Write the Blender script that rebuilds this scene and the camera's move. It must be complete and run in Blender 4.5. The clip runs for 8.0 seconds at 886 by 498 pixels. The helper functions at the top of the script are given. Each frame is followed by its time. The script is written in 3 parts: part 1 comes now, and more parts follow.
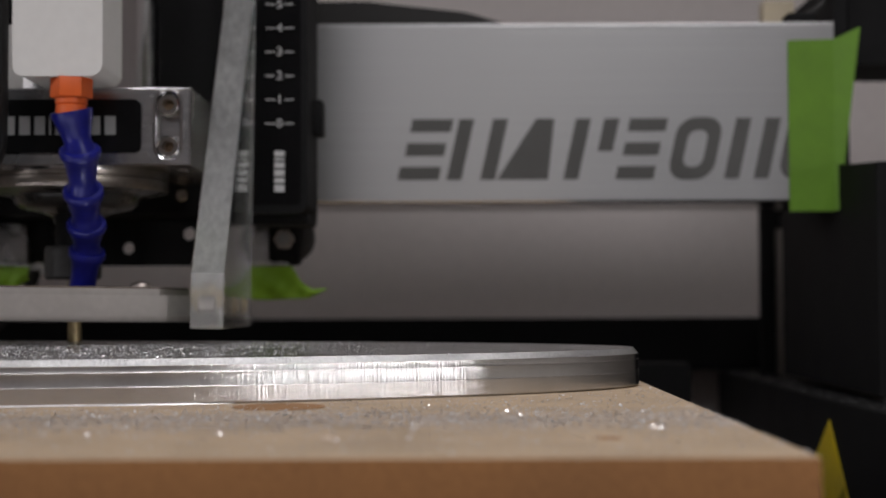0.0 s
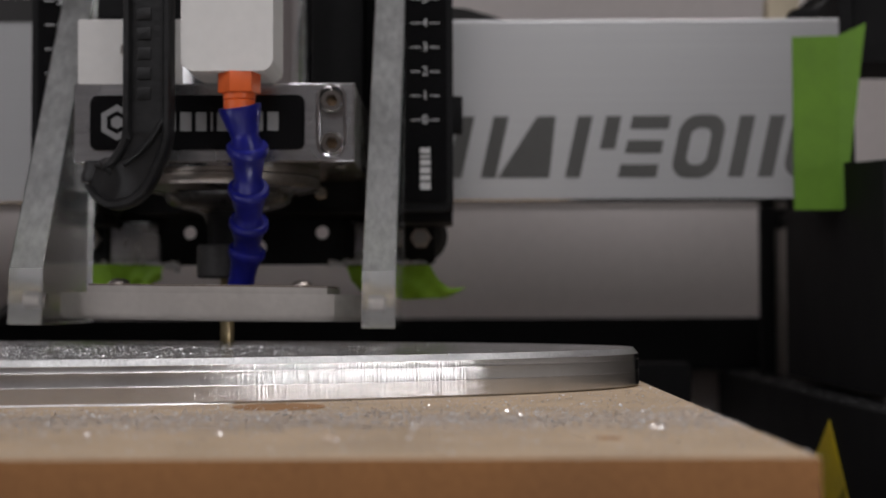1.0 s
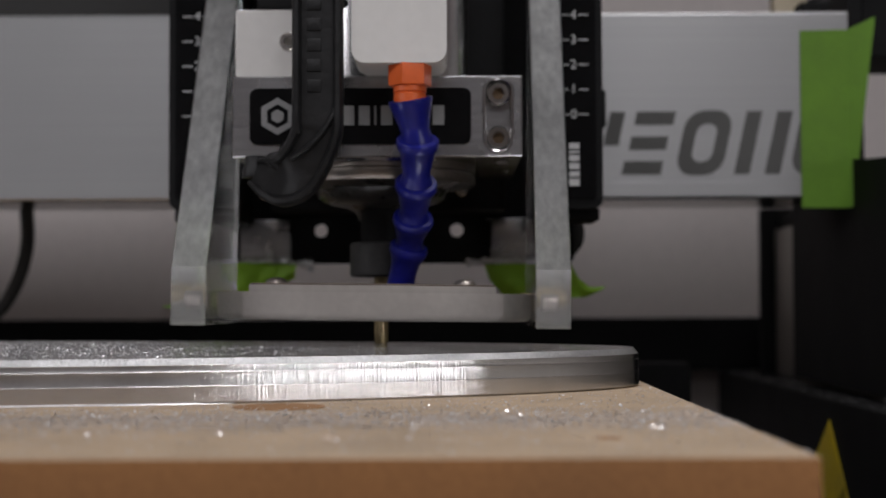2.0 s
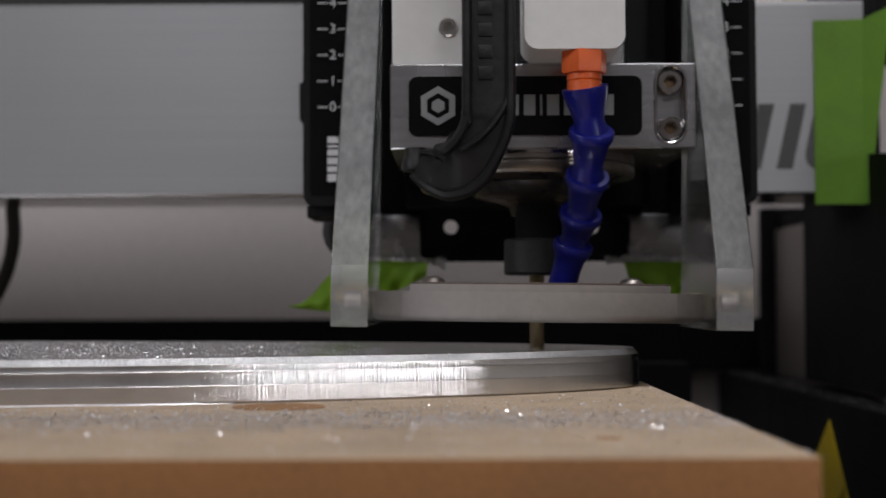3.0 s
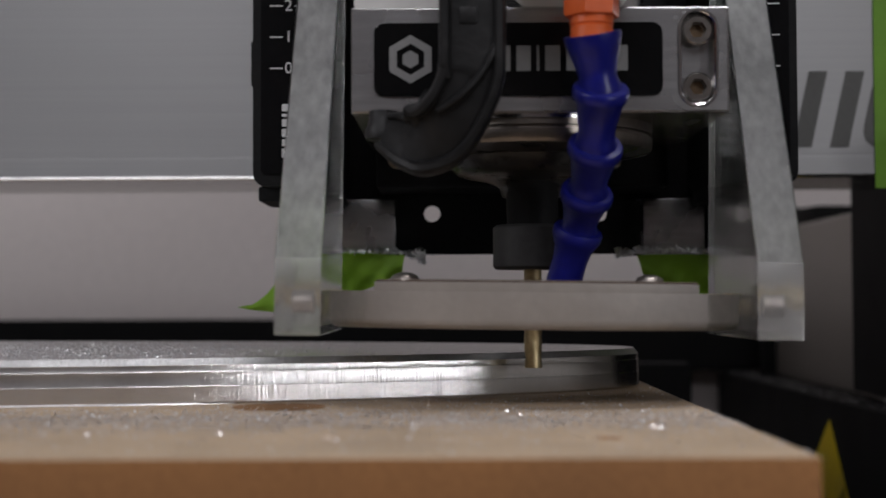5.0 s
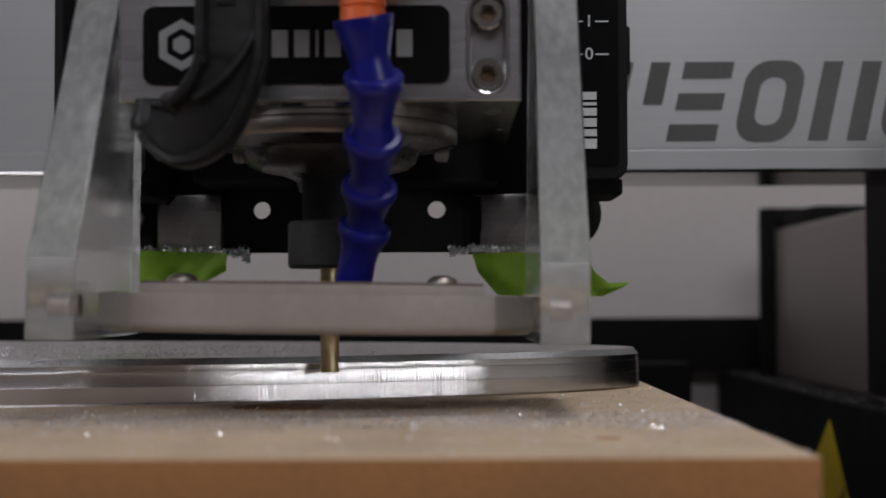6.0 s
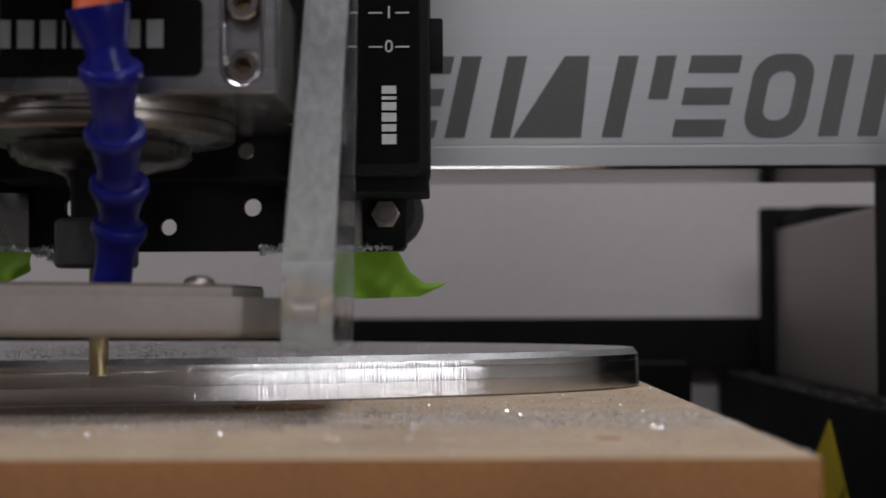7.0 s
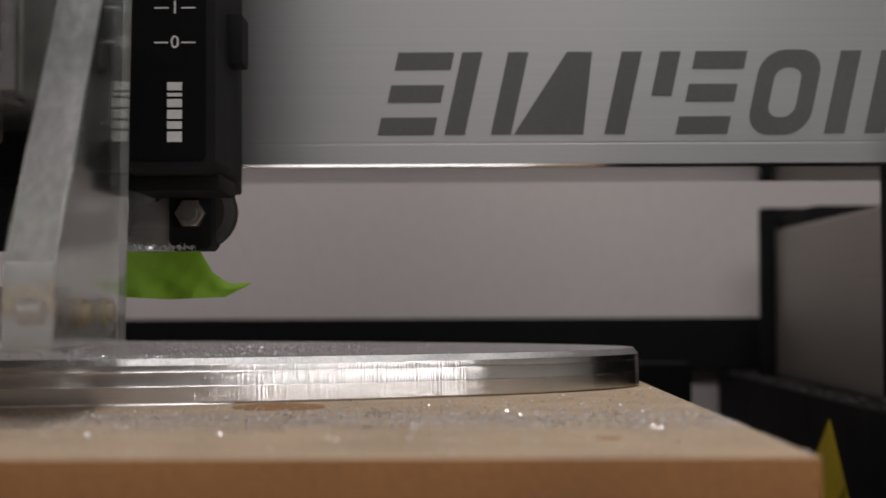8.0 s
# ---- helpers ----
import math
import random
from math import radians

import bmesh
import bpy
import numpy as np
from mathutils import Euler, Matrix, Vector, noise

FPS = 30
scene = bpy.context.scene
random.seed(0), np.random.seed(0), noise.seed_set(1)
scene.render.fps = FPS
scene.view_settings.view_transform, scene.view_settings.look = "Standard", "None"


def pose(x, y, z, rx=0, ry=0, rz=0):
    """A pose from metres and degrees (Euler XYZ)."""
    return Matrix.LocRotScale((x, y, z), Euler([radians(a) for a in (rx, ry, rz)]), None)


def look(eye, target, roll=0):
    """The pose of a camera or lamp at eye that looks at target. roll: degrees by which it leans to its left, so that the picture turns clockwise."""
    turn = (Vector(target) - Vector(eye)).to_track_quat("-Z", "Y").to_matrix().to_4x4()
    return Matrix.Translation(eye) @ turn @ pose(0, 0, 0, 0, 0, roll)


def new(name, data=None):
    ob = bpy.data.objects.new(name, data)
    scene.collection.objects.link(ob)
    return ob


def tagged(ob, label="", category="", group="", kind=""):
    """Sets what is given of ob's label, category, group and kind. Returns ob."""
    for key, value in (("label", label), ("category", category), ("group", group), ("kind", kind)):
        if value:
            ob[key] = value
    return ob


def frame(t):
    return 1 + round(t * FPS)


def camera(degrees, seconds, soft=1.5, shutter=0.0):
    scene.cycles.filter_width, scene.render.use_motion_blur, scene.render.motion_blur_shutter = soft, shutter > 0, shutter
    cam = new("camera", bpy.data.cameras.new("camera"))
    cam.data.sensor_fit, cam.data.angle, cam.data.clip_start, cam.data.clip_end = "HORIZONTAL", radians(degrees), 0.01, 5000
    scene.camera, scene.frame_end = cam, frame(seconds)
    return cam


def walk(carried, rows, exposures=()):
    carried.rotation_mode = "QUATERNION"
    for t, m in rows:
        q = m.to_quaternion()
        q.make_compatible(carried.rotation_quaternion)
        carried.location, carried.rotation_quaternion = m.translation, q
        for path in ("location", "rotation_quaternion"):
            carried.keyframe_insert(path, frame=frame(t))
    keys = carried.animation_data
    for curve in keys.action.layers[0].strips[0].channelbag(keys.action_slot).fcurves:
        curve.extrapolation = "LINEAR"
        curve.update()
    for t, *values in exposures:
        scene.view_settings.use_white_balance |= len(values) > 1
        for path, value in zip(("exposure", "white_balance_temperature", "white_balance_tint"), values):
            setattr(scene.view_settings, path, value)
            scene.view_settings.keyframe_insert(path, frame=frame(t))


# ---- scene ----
cam = camera(34.55, 8.0, soft=1.5, shutter=0.2)
EYE_Z = 0.200
EYE = pose(0, 0, EYE_Z, 92.12, 0, 0.35) @ pose(0, 0, 0, 0, 0, -0.22)
cam.data.dof.use_dof = True
cam.data.dof.focus_distance = 0.405
cam.data.dof.aperture_fstop = 13.5
walk(cam, [(0, EYE), (8, EYE)], exposures=[(0, 0.0, 6500, 10), (1.7, 0.0, 6430, 10), (3.0, 0.0, 6330, 10), (4.7, 0.0, 6330, 10), (5.8, 0.0, 6300, 10),
                                               (7.0, 0.0, 6210, 10), (7.5, 0.0, 6260, 10), (7.8, 0.0, 6600, 10), (8, 0.0, 6700, 10)])

MM = 0.001


# ---- light: unseen area lamps added above, before and beside the bench ----
def build_world():
    w = bpy.data.worlds.new("room_air")
    w.use_nodes = True
    bg = w.node_tree.nodes["Background"]
    bg.inputs["Color"].default_value = (0.9, 0.95, 1.0, 1)
    bg.inputs["Strength"].default_value = 0.05
    scene.world = w


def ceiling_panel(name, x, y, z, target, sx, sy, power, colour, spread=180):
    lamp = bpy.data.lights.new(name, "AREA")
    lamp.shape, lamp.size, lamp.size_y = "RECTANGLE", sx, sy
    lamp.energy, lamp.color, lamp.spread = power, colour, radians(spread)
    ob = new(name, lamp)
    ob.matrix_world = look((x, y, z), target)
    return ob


build_world()
ceiling_panel("work_lamp", 0.17, 0.28, 1.09, (0.15, 0.34, 0), 0.36, 0.30, 0.85, (1.0, 0.97, 0.98), 80)
# added front source without a known fixture, brightens beam and wall
ceiling_panel("unseen_front_light", -0.08, -0.70, 1.04, (-0.05, 0.6, 0.2), 1.30, 0.36, 5.5, (1.0, 0.97, 1.0))
# added unseen source at the left, set from the shadow on the beam-end tape
ceiling_panel("unseen_left_light", -0.90, -0.10, 0.62, (0.0, 0.65, 0.22), 0.50, 0.26, 2.3, (1.0, 0.97, 1.0))
# added unseen low source at the right front, set from the rim highlight
ceiling_panel("unseen_low_light", 0.80, -0.60, 0.27, (-0.02, 0.38, 0.19), 0.14, 0.17, 0.078, (1.0, 0.98, 0.99), 34)


# ---- materials ----
def mat(name, base, rough=0.5, metal=0.0, grain=400.0, amount=0.15, stain=25.0, stain_amount=0.12,
        bump=0.1, stretch=(1, 1, 1), spec=0.5, aniso=0.0, aniso_rot=0.0, transmission=0.0, ior=1.45, rough_var=0.1, coat=0.0, upright=False):
    m = bpy.data.materials.new(name)
    m.use_nodes = True
    nt = m.node_tree
    b = nt.nodes["Principled BSDF"]
    tc = nt.nodes.new("ShaderNodeTexCoord")
    mp = nt.nodes.new("ShaderNodeMapping")
    mp.inputs["Scale"].default_value = stretch
    nt.links.new(tc.outputs["Object"], mp.inputs["Vector"])
    fine = nt.nodes.new("ShaderNodeTexNoise")
    fine.inputs["Scale"].default_value = grain
    fine.inputs["Detail"].default_value = 4
    wide = nt.nodes.new("ShaderNodeTexNoise")
    wide.inputs["Scale"].default_value = stain
    wide.inputs["Detail"].default_value = 3
    nt.links.new(mp.outputs["Vector"], fine.inputs["Vector"])
    nt.links.new(tc.outputs["Object"], wide.inputs["Vector"])

    def scaled(src, amt):
        r = nt.nodes.new("ShaderNodeMapRange")
        r.inputs["From Min"].default_value, r.inputs["From Max"].default_value = 0.25, 0.75
        r.inputs["To Min"].default_value, r.inputs["To Max"].default_value = 1 - amt, 1 + amt
        nt.links.new(src.outputs["Fac"], r.inputs["Value"])
        return r
    a, c = scaled(fine, amount), scaled(wide, stain_amount)
    mul = nt.nodes.new("ShaderNodeMath")
    mul.operation = "MULTIPLY"
    nt.links.new(a.outputs[0], mul.inputs[0])
    nt.links.new(c.outputs[0], mul.inputs[1])
    col = nt.nodes.new("ShaderNodeVectorMath")
    col.operation = "SCALE"
    col.inputs[0].default_value = base
    nt.links.new(mul.outputs[0], col.inputs["Scale"])
    nt.links.new(col.outputs[0], b.inputs["Base Color"])
    rr = scaled(wide, rough_var)
    rm = nt.nodes.new("ShaderNodeMath")
    rm.operation = "MULTIPLY"
    rm.inputs[1].default_value = rough
    nt.links.new(rr.outputs[0], rm.inputs[0])
    nt.links.new(rm.outputs[0], b.inputs["Roughness"])
    b.inputs["Metallic"].default_value = metal
    b.inputs["Specular IOR Level"].default_value = spec
    b.inputs["Transmission Weight"].default_value = transmission
    b.inputs["IOR"].default_value = ior
    b.inputs["Coat Weight"].default_value = coat
    if aniso:
        tg = nt.nodes.new("ShaderNodeTangent")
        tg.direction_type, tg.axis = "RADIAL", "Z"
        if upright:
            # brushed along the beam, so the sheen spreads up and down
            nt.nodes.remove(tg)
            tg = nt.nodes.new("ShaderNodeCombineXYZ")
            tg.inputs["Z"].default_value = 1.0
        nt.links.new(tg.outputs[0], b.inputs["Tangent"])
        b.inputs["Anisotropic"].default_value = aniso
        b.inputs["Anisotropic Rotation"].default_value = aniso_rot
    if bump:
        bp = nt.nodes.new("ShaderNodeBump")
        bp.inputs["Strength"].default_value = bump
        bp.inputs["Distance"].default_value = 0.0004
        nt.links.new(fine.outputs["Fac"], bp.inputs["Height"])
        nt.links.new(bp.outputs["Normal"], b.inputs["Normal"])
    return m


M_MDF = mat("mdf_face", (0.445, 0.335, 0.225), 0.75, grain=900, amount=0.14, stain=45, stain_amount=0.17, bump=0.25)
M_MDF_EDGE = mat("mdf_edge", (0.33, 0.152, 0.055), 0.85, grain=700, amount=0.15, stain=30, stain_amount=0.15, bump=0.3)
M_HOLE = mat("mdf_hole", (0.30, 0.16, 0.07), 0.9, bump=0.3)
M_ALU = mat("brushed_aluminium", (0.365, 0.367, 0.368), 0.45, 1.0, aniso=0.7, upright=True, grain=120, amount=0.035, stain=6, stain_amount=0.08, bump=0.06, stretch=(0.04, 1, 8))
M_RIM = mat("milled_rim", (0.72, 0.71, 0.70), 0.22, 1.0, grain=1700, amount=0.06, stain=60, stain_amount=0.08, bump=0.3, stretch=(1, 1, 0.03), aniso=0.7, aniso_rot=0.25)
M_CHAMFER = mat("milled_chamfer", (0.52, 0.52, 0.52), 0.42, 1.0, grain=1500, amount=0.2, stain=60, stain_amount=0.25, bump=1.0, stretch=(1, 1, 0.06))
M_TOP = mat("plate_top", (0.66, 0.67, 0.68), 0.20, 1.0, grain=300, amount=0.1, stain=20, stain_amount=0.12, bump=0.1)
M_MILLED = mat("milled_mount", (0.50, 0.50, 0.51), 0.27, 1.0, grain=300, amount=0.12, stain=40, stain_amount=0.1, bump=0.12, stretch=(0.2, 1, 2))
M_STEEL = mat("steel", (0.62, 0.60, 0.58), 0.22, 1.0, grain=600, amount=0.1, bump=0.05)
M_CHROME = mat("polished_router", (0.75, 0.75, 0.76), 0.18, 1.0, grain=200, amount=0.05, bump=0.02, stretch=(1, 1, 0.1))
M_BLACK = mat("black_anodised", (0.012, 0.012, 0.0125), 0.7, grain=700, amount=0.2, stain=30, stain_amount=0.25, bump=0.1, spec=0.15)
M_BLACKG = mat("black_gloss", (0.007, 0.007, 0.0075), 0.14, grain=500, amount=0.1, bump=0.02, spec=0.22)
M_IRON = mat("cast_iron_black", (0.010, 0.010, 0.0105), 0.44, grain=350, amount=0.3, stain=60, stain_amount=0.3, bump=0.5, spec=0.35)
M_RUBBER = mat("black_rubber", (0.022, 0.021, 0.02), 0.6, grain=500, bump=0.1)
M_WHITE = mat("white_plastic", (0.84, 0.83, 0.81), 0.4, grain=300, amount=0.03, stain=25, stain_amount=0.04, bump=0.05)
M_ORANGE = mat("orange_plastic", (0.64, 0.11, 0.02), 0.4, grain=400, amount=0.06, bump=0.08)
M_BLUE = mat("blue_plastic", (0.006, 0.008, 0.15), 0.32, grain=300, amount=0.15, stain=60, stain_amount=0.2, bump=0.08)
M_GREEN = mat("green_tape", (0.135, 0.29, 0.022), 0.55, grain=800, amount=0.06, stain=60, stain_amount=0.1, bump=0.25)
# same tape, base lightened and yellowed for the light shining through it
M_GREEN_BACKLIT = mat("green_tape_backlit", (0.28, 0.49, 0.045), 0.55, grain=800, amount=0.06, stain=60, stain_amount=0.12, bump=0.25)


def let_light_through(m, colour, share):
    nt = m.node_tree
    out = nt.nodes["Material Output"]
    tr = nt.nodes.new("ShaderNodeBsdfTranslucent")
    tr.inputs["Color"].default_value = (*colour, 1)
    mx = nt.nodes.new("ShaderNodeMixShader")
    mx.inputs[0].default_value = share
    nt.links.new(nt.nodes["Principled BSDF"].outputs[0], mx.inputs[1])
    nt.links.new(tr.outputs[0], mx.inputs[2])
    nt.links.new(mx.outputs[0], out.inputs["Surface"])


let_light_through(M_WHITE, (0.85, 0.83, 0.80), 0.25)
let_light_through(M_GREEN_BACKLIT, (0.52, 0.74, 0.06), 0.45)
M_YELLOW = mat("yellow_sticker", (0.80, 0.60, 0.012), 0.5, grain=500, amount=0.06, bump=0.05)
M_GREY_PRINT = mat("grey_print", (0.10, 0.10, 0.096), 0.5, grain=700, amount=0.08, bump=0.05)
M_DIM_PRINT = mat("dim_print", (0.24, 0.24, 0.24), 0.5, grain=500, amount=0.06, bump=0.0)
M_LIGHT_PRINT = mat("light_print", (0.62, 0.62, 0.62), 0.5, grain=500, amount=0.06, bump=0.0)
M_CLEAR = mat("clear_acrylic", (0.93, 0.95, 0.94), 0.10, grain=250, amount=0.02, stain=40, stain_amount=0.02, bump=0.06, transmission=1.0, ior=1.49, rough_var=0.5)
M_FROST = mat("sawn_acrylic_edge", (0.60, 0.61, 0.60), 0.42, grain=420, amount=0.3, stain=90, stain_amount=0.28, bump=0.7, transmission=0.78, ior=1.49, stretch=(1, 1, 0.3), rough_var=0.3)
M_FROST_LOW = mat("scuffed_acrylic_foot", (0.88, 0.875, 0.86), 0.22, grain=260, amount=0.1, stain=60, stain_amount=0.12, bump=0.25, transmission=0.86, ior=1.49)
M_MILKY = mat("milky_acrylic", (0.50, 0.46, 0.425), 0.45, grain=400, amount=0.05, stain=50, stain_amount=0.1, bump=0.2, transmission=0.45, ior=1.49)
M_BRASS = mat("coated_carbide", (0.50, 0.41, 0.24), 0.45, 1.0, grain=500, amount=0.15, bump=0.1)
M_SCREW = mat("nylon_screw", (0.46, 0.37, 0.22), 0.4, grain=400, amount=0.1, bump=0.1)
M_GASKET = mat("brown_gasket", (0.13, 0.10, 0.08), 0.8, grain=500, amount=0.2, bump=0.2)
M_SKIRT = mat("smoky_plastic_skirt", (0.035, 0.033, 0.031), 0.28, grain=300, amount=0.2, stain=120, stain_amount=0.35, bump=0.1)
M_COLLET = mat("worn_black_oxide", (0.035, 0.034, 0.034), 0.5, grain=500, amount=0.2, bump=0.15)
M_NUT = mat("tarnished_nut", (0.42, 0.38, 0.345), 0.4, 1.0, grain=500, amount=0.2, bump=0.15)
M_CHIP = mat("aluminium_chip", (0.80, 0.80, 0.81), 0.36, 1.0, grain=900, amount=0.1, bump=0.1)
M_CHIP_DULL = mat("dull_chip", (0.62, 0.62, 0.63), 0.6, 0.6, grain=900, amount=0.1, bump=0.1)
M_ZINC = mat("zinc_screw", (0.64, 0.62, 0.59), 0.2, 1.0, grain=500, amount=0.12, bump=0.1)
M_CREAM = mat("cream_plastic", (0.50, 0.43, 0.31), 0.5, grain=400, amount=0.05, bump=0.05)
M_NOSE_RING = mat("dull_nose_ring", (0.27, 0.24, 0.215), 0.36, 1.0, grain=400, amount=0.15, bump=0.15)
# beam underside: smoother, base brightened to carry the light reflected from below
M_UNDER = mat("brightened_smooth_aluminium", (0.76, 0.74, 0.71), 0.16, 1.0, grain=200, amount=0.05, bump=0.03)
M_POLISH = mat("polished_mount_sides", (0.54, 0.52, 0.49), 0.26, 1.0, grain=300, amount=0.1, stain=40, stain_amount=0.15, bump=0.05, stretch=(0.2, 1, 2))
# brown steel of the clamp knob, also the painted shade in screw sockets
M_SOCKET = mat("brown_steel_and_socket_shade", (0.20, 0.14, 0.09), 0.35, 1.0, grain=500, amount=0.2, bump=0.1)
M_RAIL = mat("grey_rail", (0.42, 0.40, 0.375), 0.5, 1.0, grain=120, amount=0.05, stain=6, stain_amount=0.1, bump=0.06, stretch=(1, 0.04, 8))
M_GREY_END = mat("smoky_acrylic_end", (0.57, 0.54, 0.49), 0.3, grain=400, amount=0.1, stain=90, stain_amount=0.25, bump=0.2, transmission=0.7, ior=1.49)
M_DUST = mat("grey_dust", (0.42, 0.41, 0.42), 0.6, 0.0, grain=900, amount=0.2, bump=0.1)
M_WALL = mat("painted_wall", (0.87, 0.805, 0.78), 0.8, grain=150, amount=0.03, stain=3, stain_amount=0.05, bump=0.1)
M_CEIL = mat("ceiling_paint", (0.75, 0.73, 0.71), 0.85, grain=150, amount=0.03, stain=3, stain_amount=0.04)
M_FLOOR = mat("dark_workbench", (0.06, 0.055, 0.05), 0.6, grain=90, amount=0.15, stain=8, stain_amount=0.2)


def chatter(m, x0, x1, x2, x3, weak, strong):
    """Chatter marks of the cutter deepen over one stretch of the rim."""
    nt = m.node_tree
    bp = [n for n in nt.nodes if n.type == "BUMP"][0]
    tc = [n for n in nt.nodes if n.type == "TEX_COORD"][0]
    sep = nt.nodes.new("ShaderNodeSeparateXYZ")
    nt.links.new(tc.outputs["Object"], sep.inputs[0])
    ramp = nt.nodes.new("ShaderNodeFloatCurve")
    cv = ramp.mapping.curves[0]
    pts = [(0.0, weak), (x0, weak), (x1, strong), (x2, strong), (x3, weak), (1.0, weak)]
    while len(cv.points) < len(pts):
        cv.points.new(0.5, 0.5)
    for p, q in zip(cv.points, pts):
        p.location, p.handle_type = q, "VECTOR"
    ramp.mapping.update()
    k = nt.nodes.new("ShaderNodeMath")
    k.operation = "MULTIPLY"
    k.inputs[1].default_value = 1 / 0.3
    nt.links.new(sep.outputs["X"], k.inputs[0])
    nt.links.new(k.outputs[0], ramp.inputs["Value"])
    nt.links.new(ramp.outputs[0], bp.inputs["Strength"])


# along the rim in thirds of a metre from the plate's middle
chatter(M_RIM, 0.45, 0.64, 0.74, 0.82, 0.03, 0.6)

# ---- mesh helpers, millimetres ----
def box(bm, x0, x1, y0, y1, z0, z1, bevel=0.0, mi=0):
    vs = [bm.verts.new((x, y, z)) for z in (z0, z1) for x, y in ((x0, y0), (x1, y0), (x1, y1), (x0, y1))]
    fs = [bm.faces.new([vs[i] for i in q]) for q in
          ((3, 2, 1, 0), (4, 5, 6, 7), (0, 1, 5, 4), (1, 2, 6, 5), (2, 3, 7, 6), (3, 0, 4, 7))]
    for f in fs:
        f.material_index = mi
    if bevel:
        es = {e for f in fs for e in f.edges}
        bmesh.ops.bevel(bm, geom=list(es), offset=bevel, segments=2, affect="EDGES", profile=0.6)
    return fs


def prism(bm, pts, place, d0, d1, mi=0, side_mi=None, bevel=0.0):
    """Extrude a 2D outline; place(u, v, d) gives the point."""
    a = [bm.verts.new(place(u, v, d0)) for u, v in pts]
    b = [bm.verts.new(place(u, v, d1)) for u, v in pts]
    n = len(pts)
    caps = [bm.faces.new(a[::-1]), bm.faces.new(b)]
    sides = [bm.faces.new((a[i], a[(i + 1) % n], b[(i + 1) % n], b[i])) for i in range(n)]
    for f in caps:
        f.material_index = mi
    for f in sides:
        f.material_index = mi if side_mi is None else side_mi
    if bevel:
        es = list({e for f in caps for e in f.edges})
        bmesh.ops.bevel(bm, geom=es, offset=bevel, segments=2, affect="EDGES", profile=0.6)


def xz(u, v, d):
    return (u, d, v)


def yz(u, v, d):
    return (d, u, v)


def xy(u, v, d):
    return (u, v, d)


def round_rect(x0, x1, z0, z1, r, n=5):
    out = []
    for cx, cz, a0 in ((x1 - r, z1 - r, 0), (x0 + r, z1 - r, 90), (x0 + r, z0 + r, 180), (x1 - r, z0 + r, 270)):
        for i in range(n + 1):
            a = radians(a0 + 90 * i / n)
            out.append((cx + r * math.cos(a), cz + r * math.sin(a)))
    return out


def ring_pts(cx, cz, r, n=20, phase=0.0):
    return [(cx + r * math.cos(phase + 2 * math.pi * i / n), cz + r * math.sin(phase + 2 * math.pi * i / n)) for i in range(n)]


def lathe(bm, profile, centre, axis="z", n=28, mi=0):
    """Turn (radius, height) pairs round an axis through centre."""
    cx, cy, cz = centre
    rows = []
    for r, h in profile:
        row = []
        for i in range(n):
            a = 2 * math.pi * i / n
            u, v = r * math.cos(a), r * math.sin(a)
            p = {"z": (cx + u, cy + v, cz + h), "y": (cx + u, cy + h, cz + v), "x": (cx + h, cy + u, cz + v)}[axis]
            row.append(bm.verts.new(p))
        rows.append(row)
    for a, b in zip(rows, rows[1:]):
        for i in range(n):
            bm.faces.new((a[i], a[(i + 1) % n], b[(i + 1) % n], b[i])).material_index = mi
    bm.faces.new(rows[0][::-1]).material_index = mi
    bm.faces.new(rows[-1]).material_index = mi


def sweep(bm, path, half_u, half_v, up=(0, 0, 1), n=12, power=2.0, scale=None, mi=0):
    """A superelliptic section carried along a list of points."""
    pts = [Vector(p) for p in path]
    rows = []
    side = None
    for i, p in enumerate(pts):
        t = (pts[min(i + 1, len(pts) - 1)] - pts[max(i - 1, 0)]).normalized()
        s = t.cross(Vector(up))
        s = s.normalized() if s.length > 0.05 else side
        if side is not None and s.dot(side) < 0:
            s = -s
        side = s
        w = t.cross(s).normalized()
        k = scale[i] if scale else 1.0
        row = []
        for j in range(n):
            a = 2 * math.pi * j / n
            c, q = math.cos(a), math.sin(a)
            c, q = math.copysign(abs(c) ** (2 / power), c), math.copysign(abs(q) ** (2 / power), q)
            row.append(bm.verts.new(p + s * (half_u * k * c) + w * (half_v * k * q)))
        rows.append(row)
    for a, b in zip(rows, rows[1:]):
        for j in range(n):
            bm.faces.new((a[j], a[(j + 1) % n], b[(j + 1) % n], b[j])).material_index = mi
    bm.faces.new(rows[0][::-1]).material_index = mi
    bm.faces.new(rows[-1]).material_index = mi


def smooth_path(pts, n=6):
    """Catmull-Rom through the points."""
    P = [Vector(p) for p in pts]
    P = [2 * P[0] - P[1]] + P + [2 * P[-1] - P[-2]]
    out = []
    for i in range(1, len(P) - 2):
        for k in range(n):
            t = k / n
            out.append(0.5 * ((2 * P[i]) + (P[i + 1] - P[i - 1]) * t + (2 * P[i - 1] - 5 * P[i] + 4 * P[i + 1] - P[i + 2]) * t * t
                              + (3 * P[i] - P[i - 1] - 3 * P[i + 1] + P[i + 2]) * t ** 3))
    out.append(P[-2])
    return out


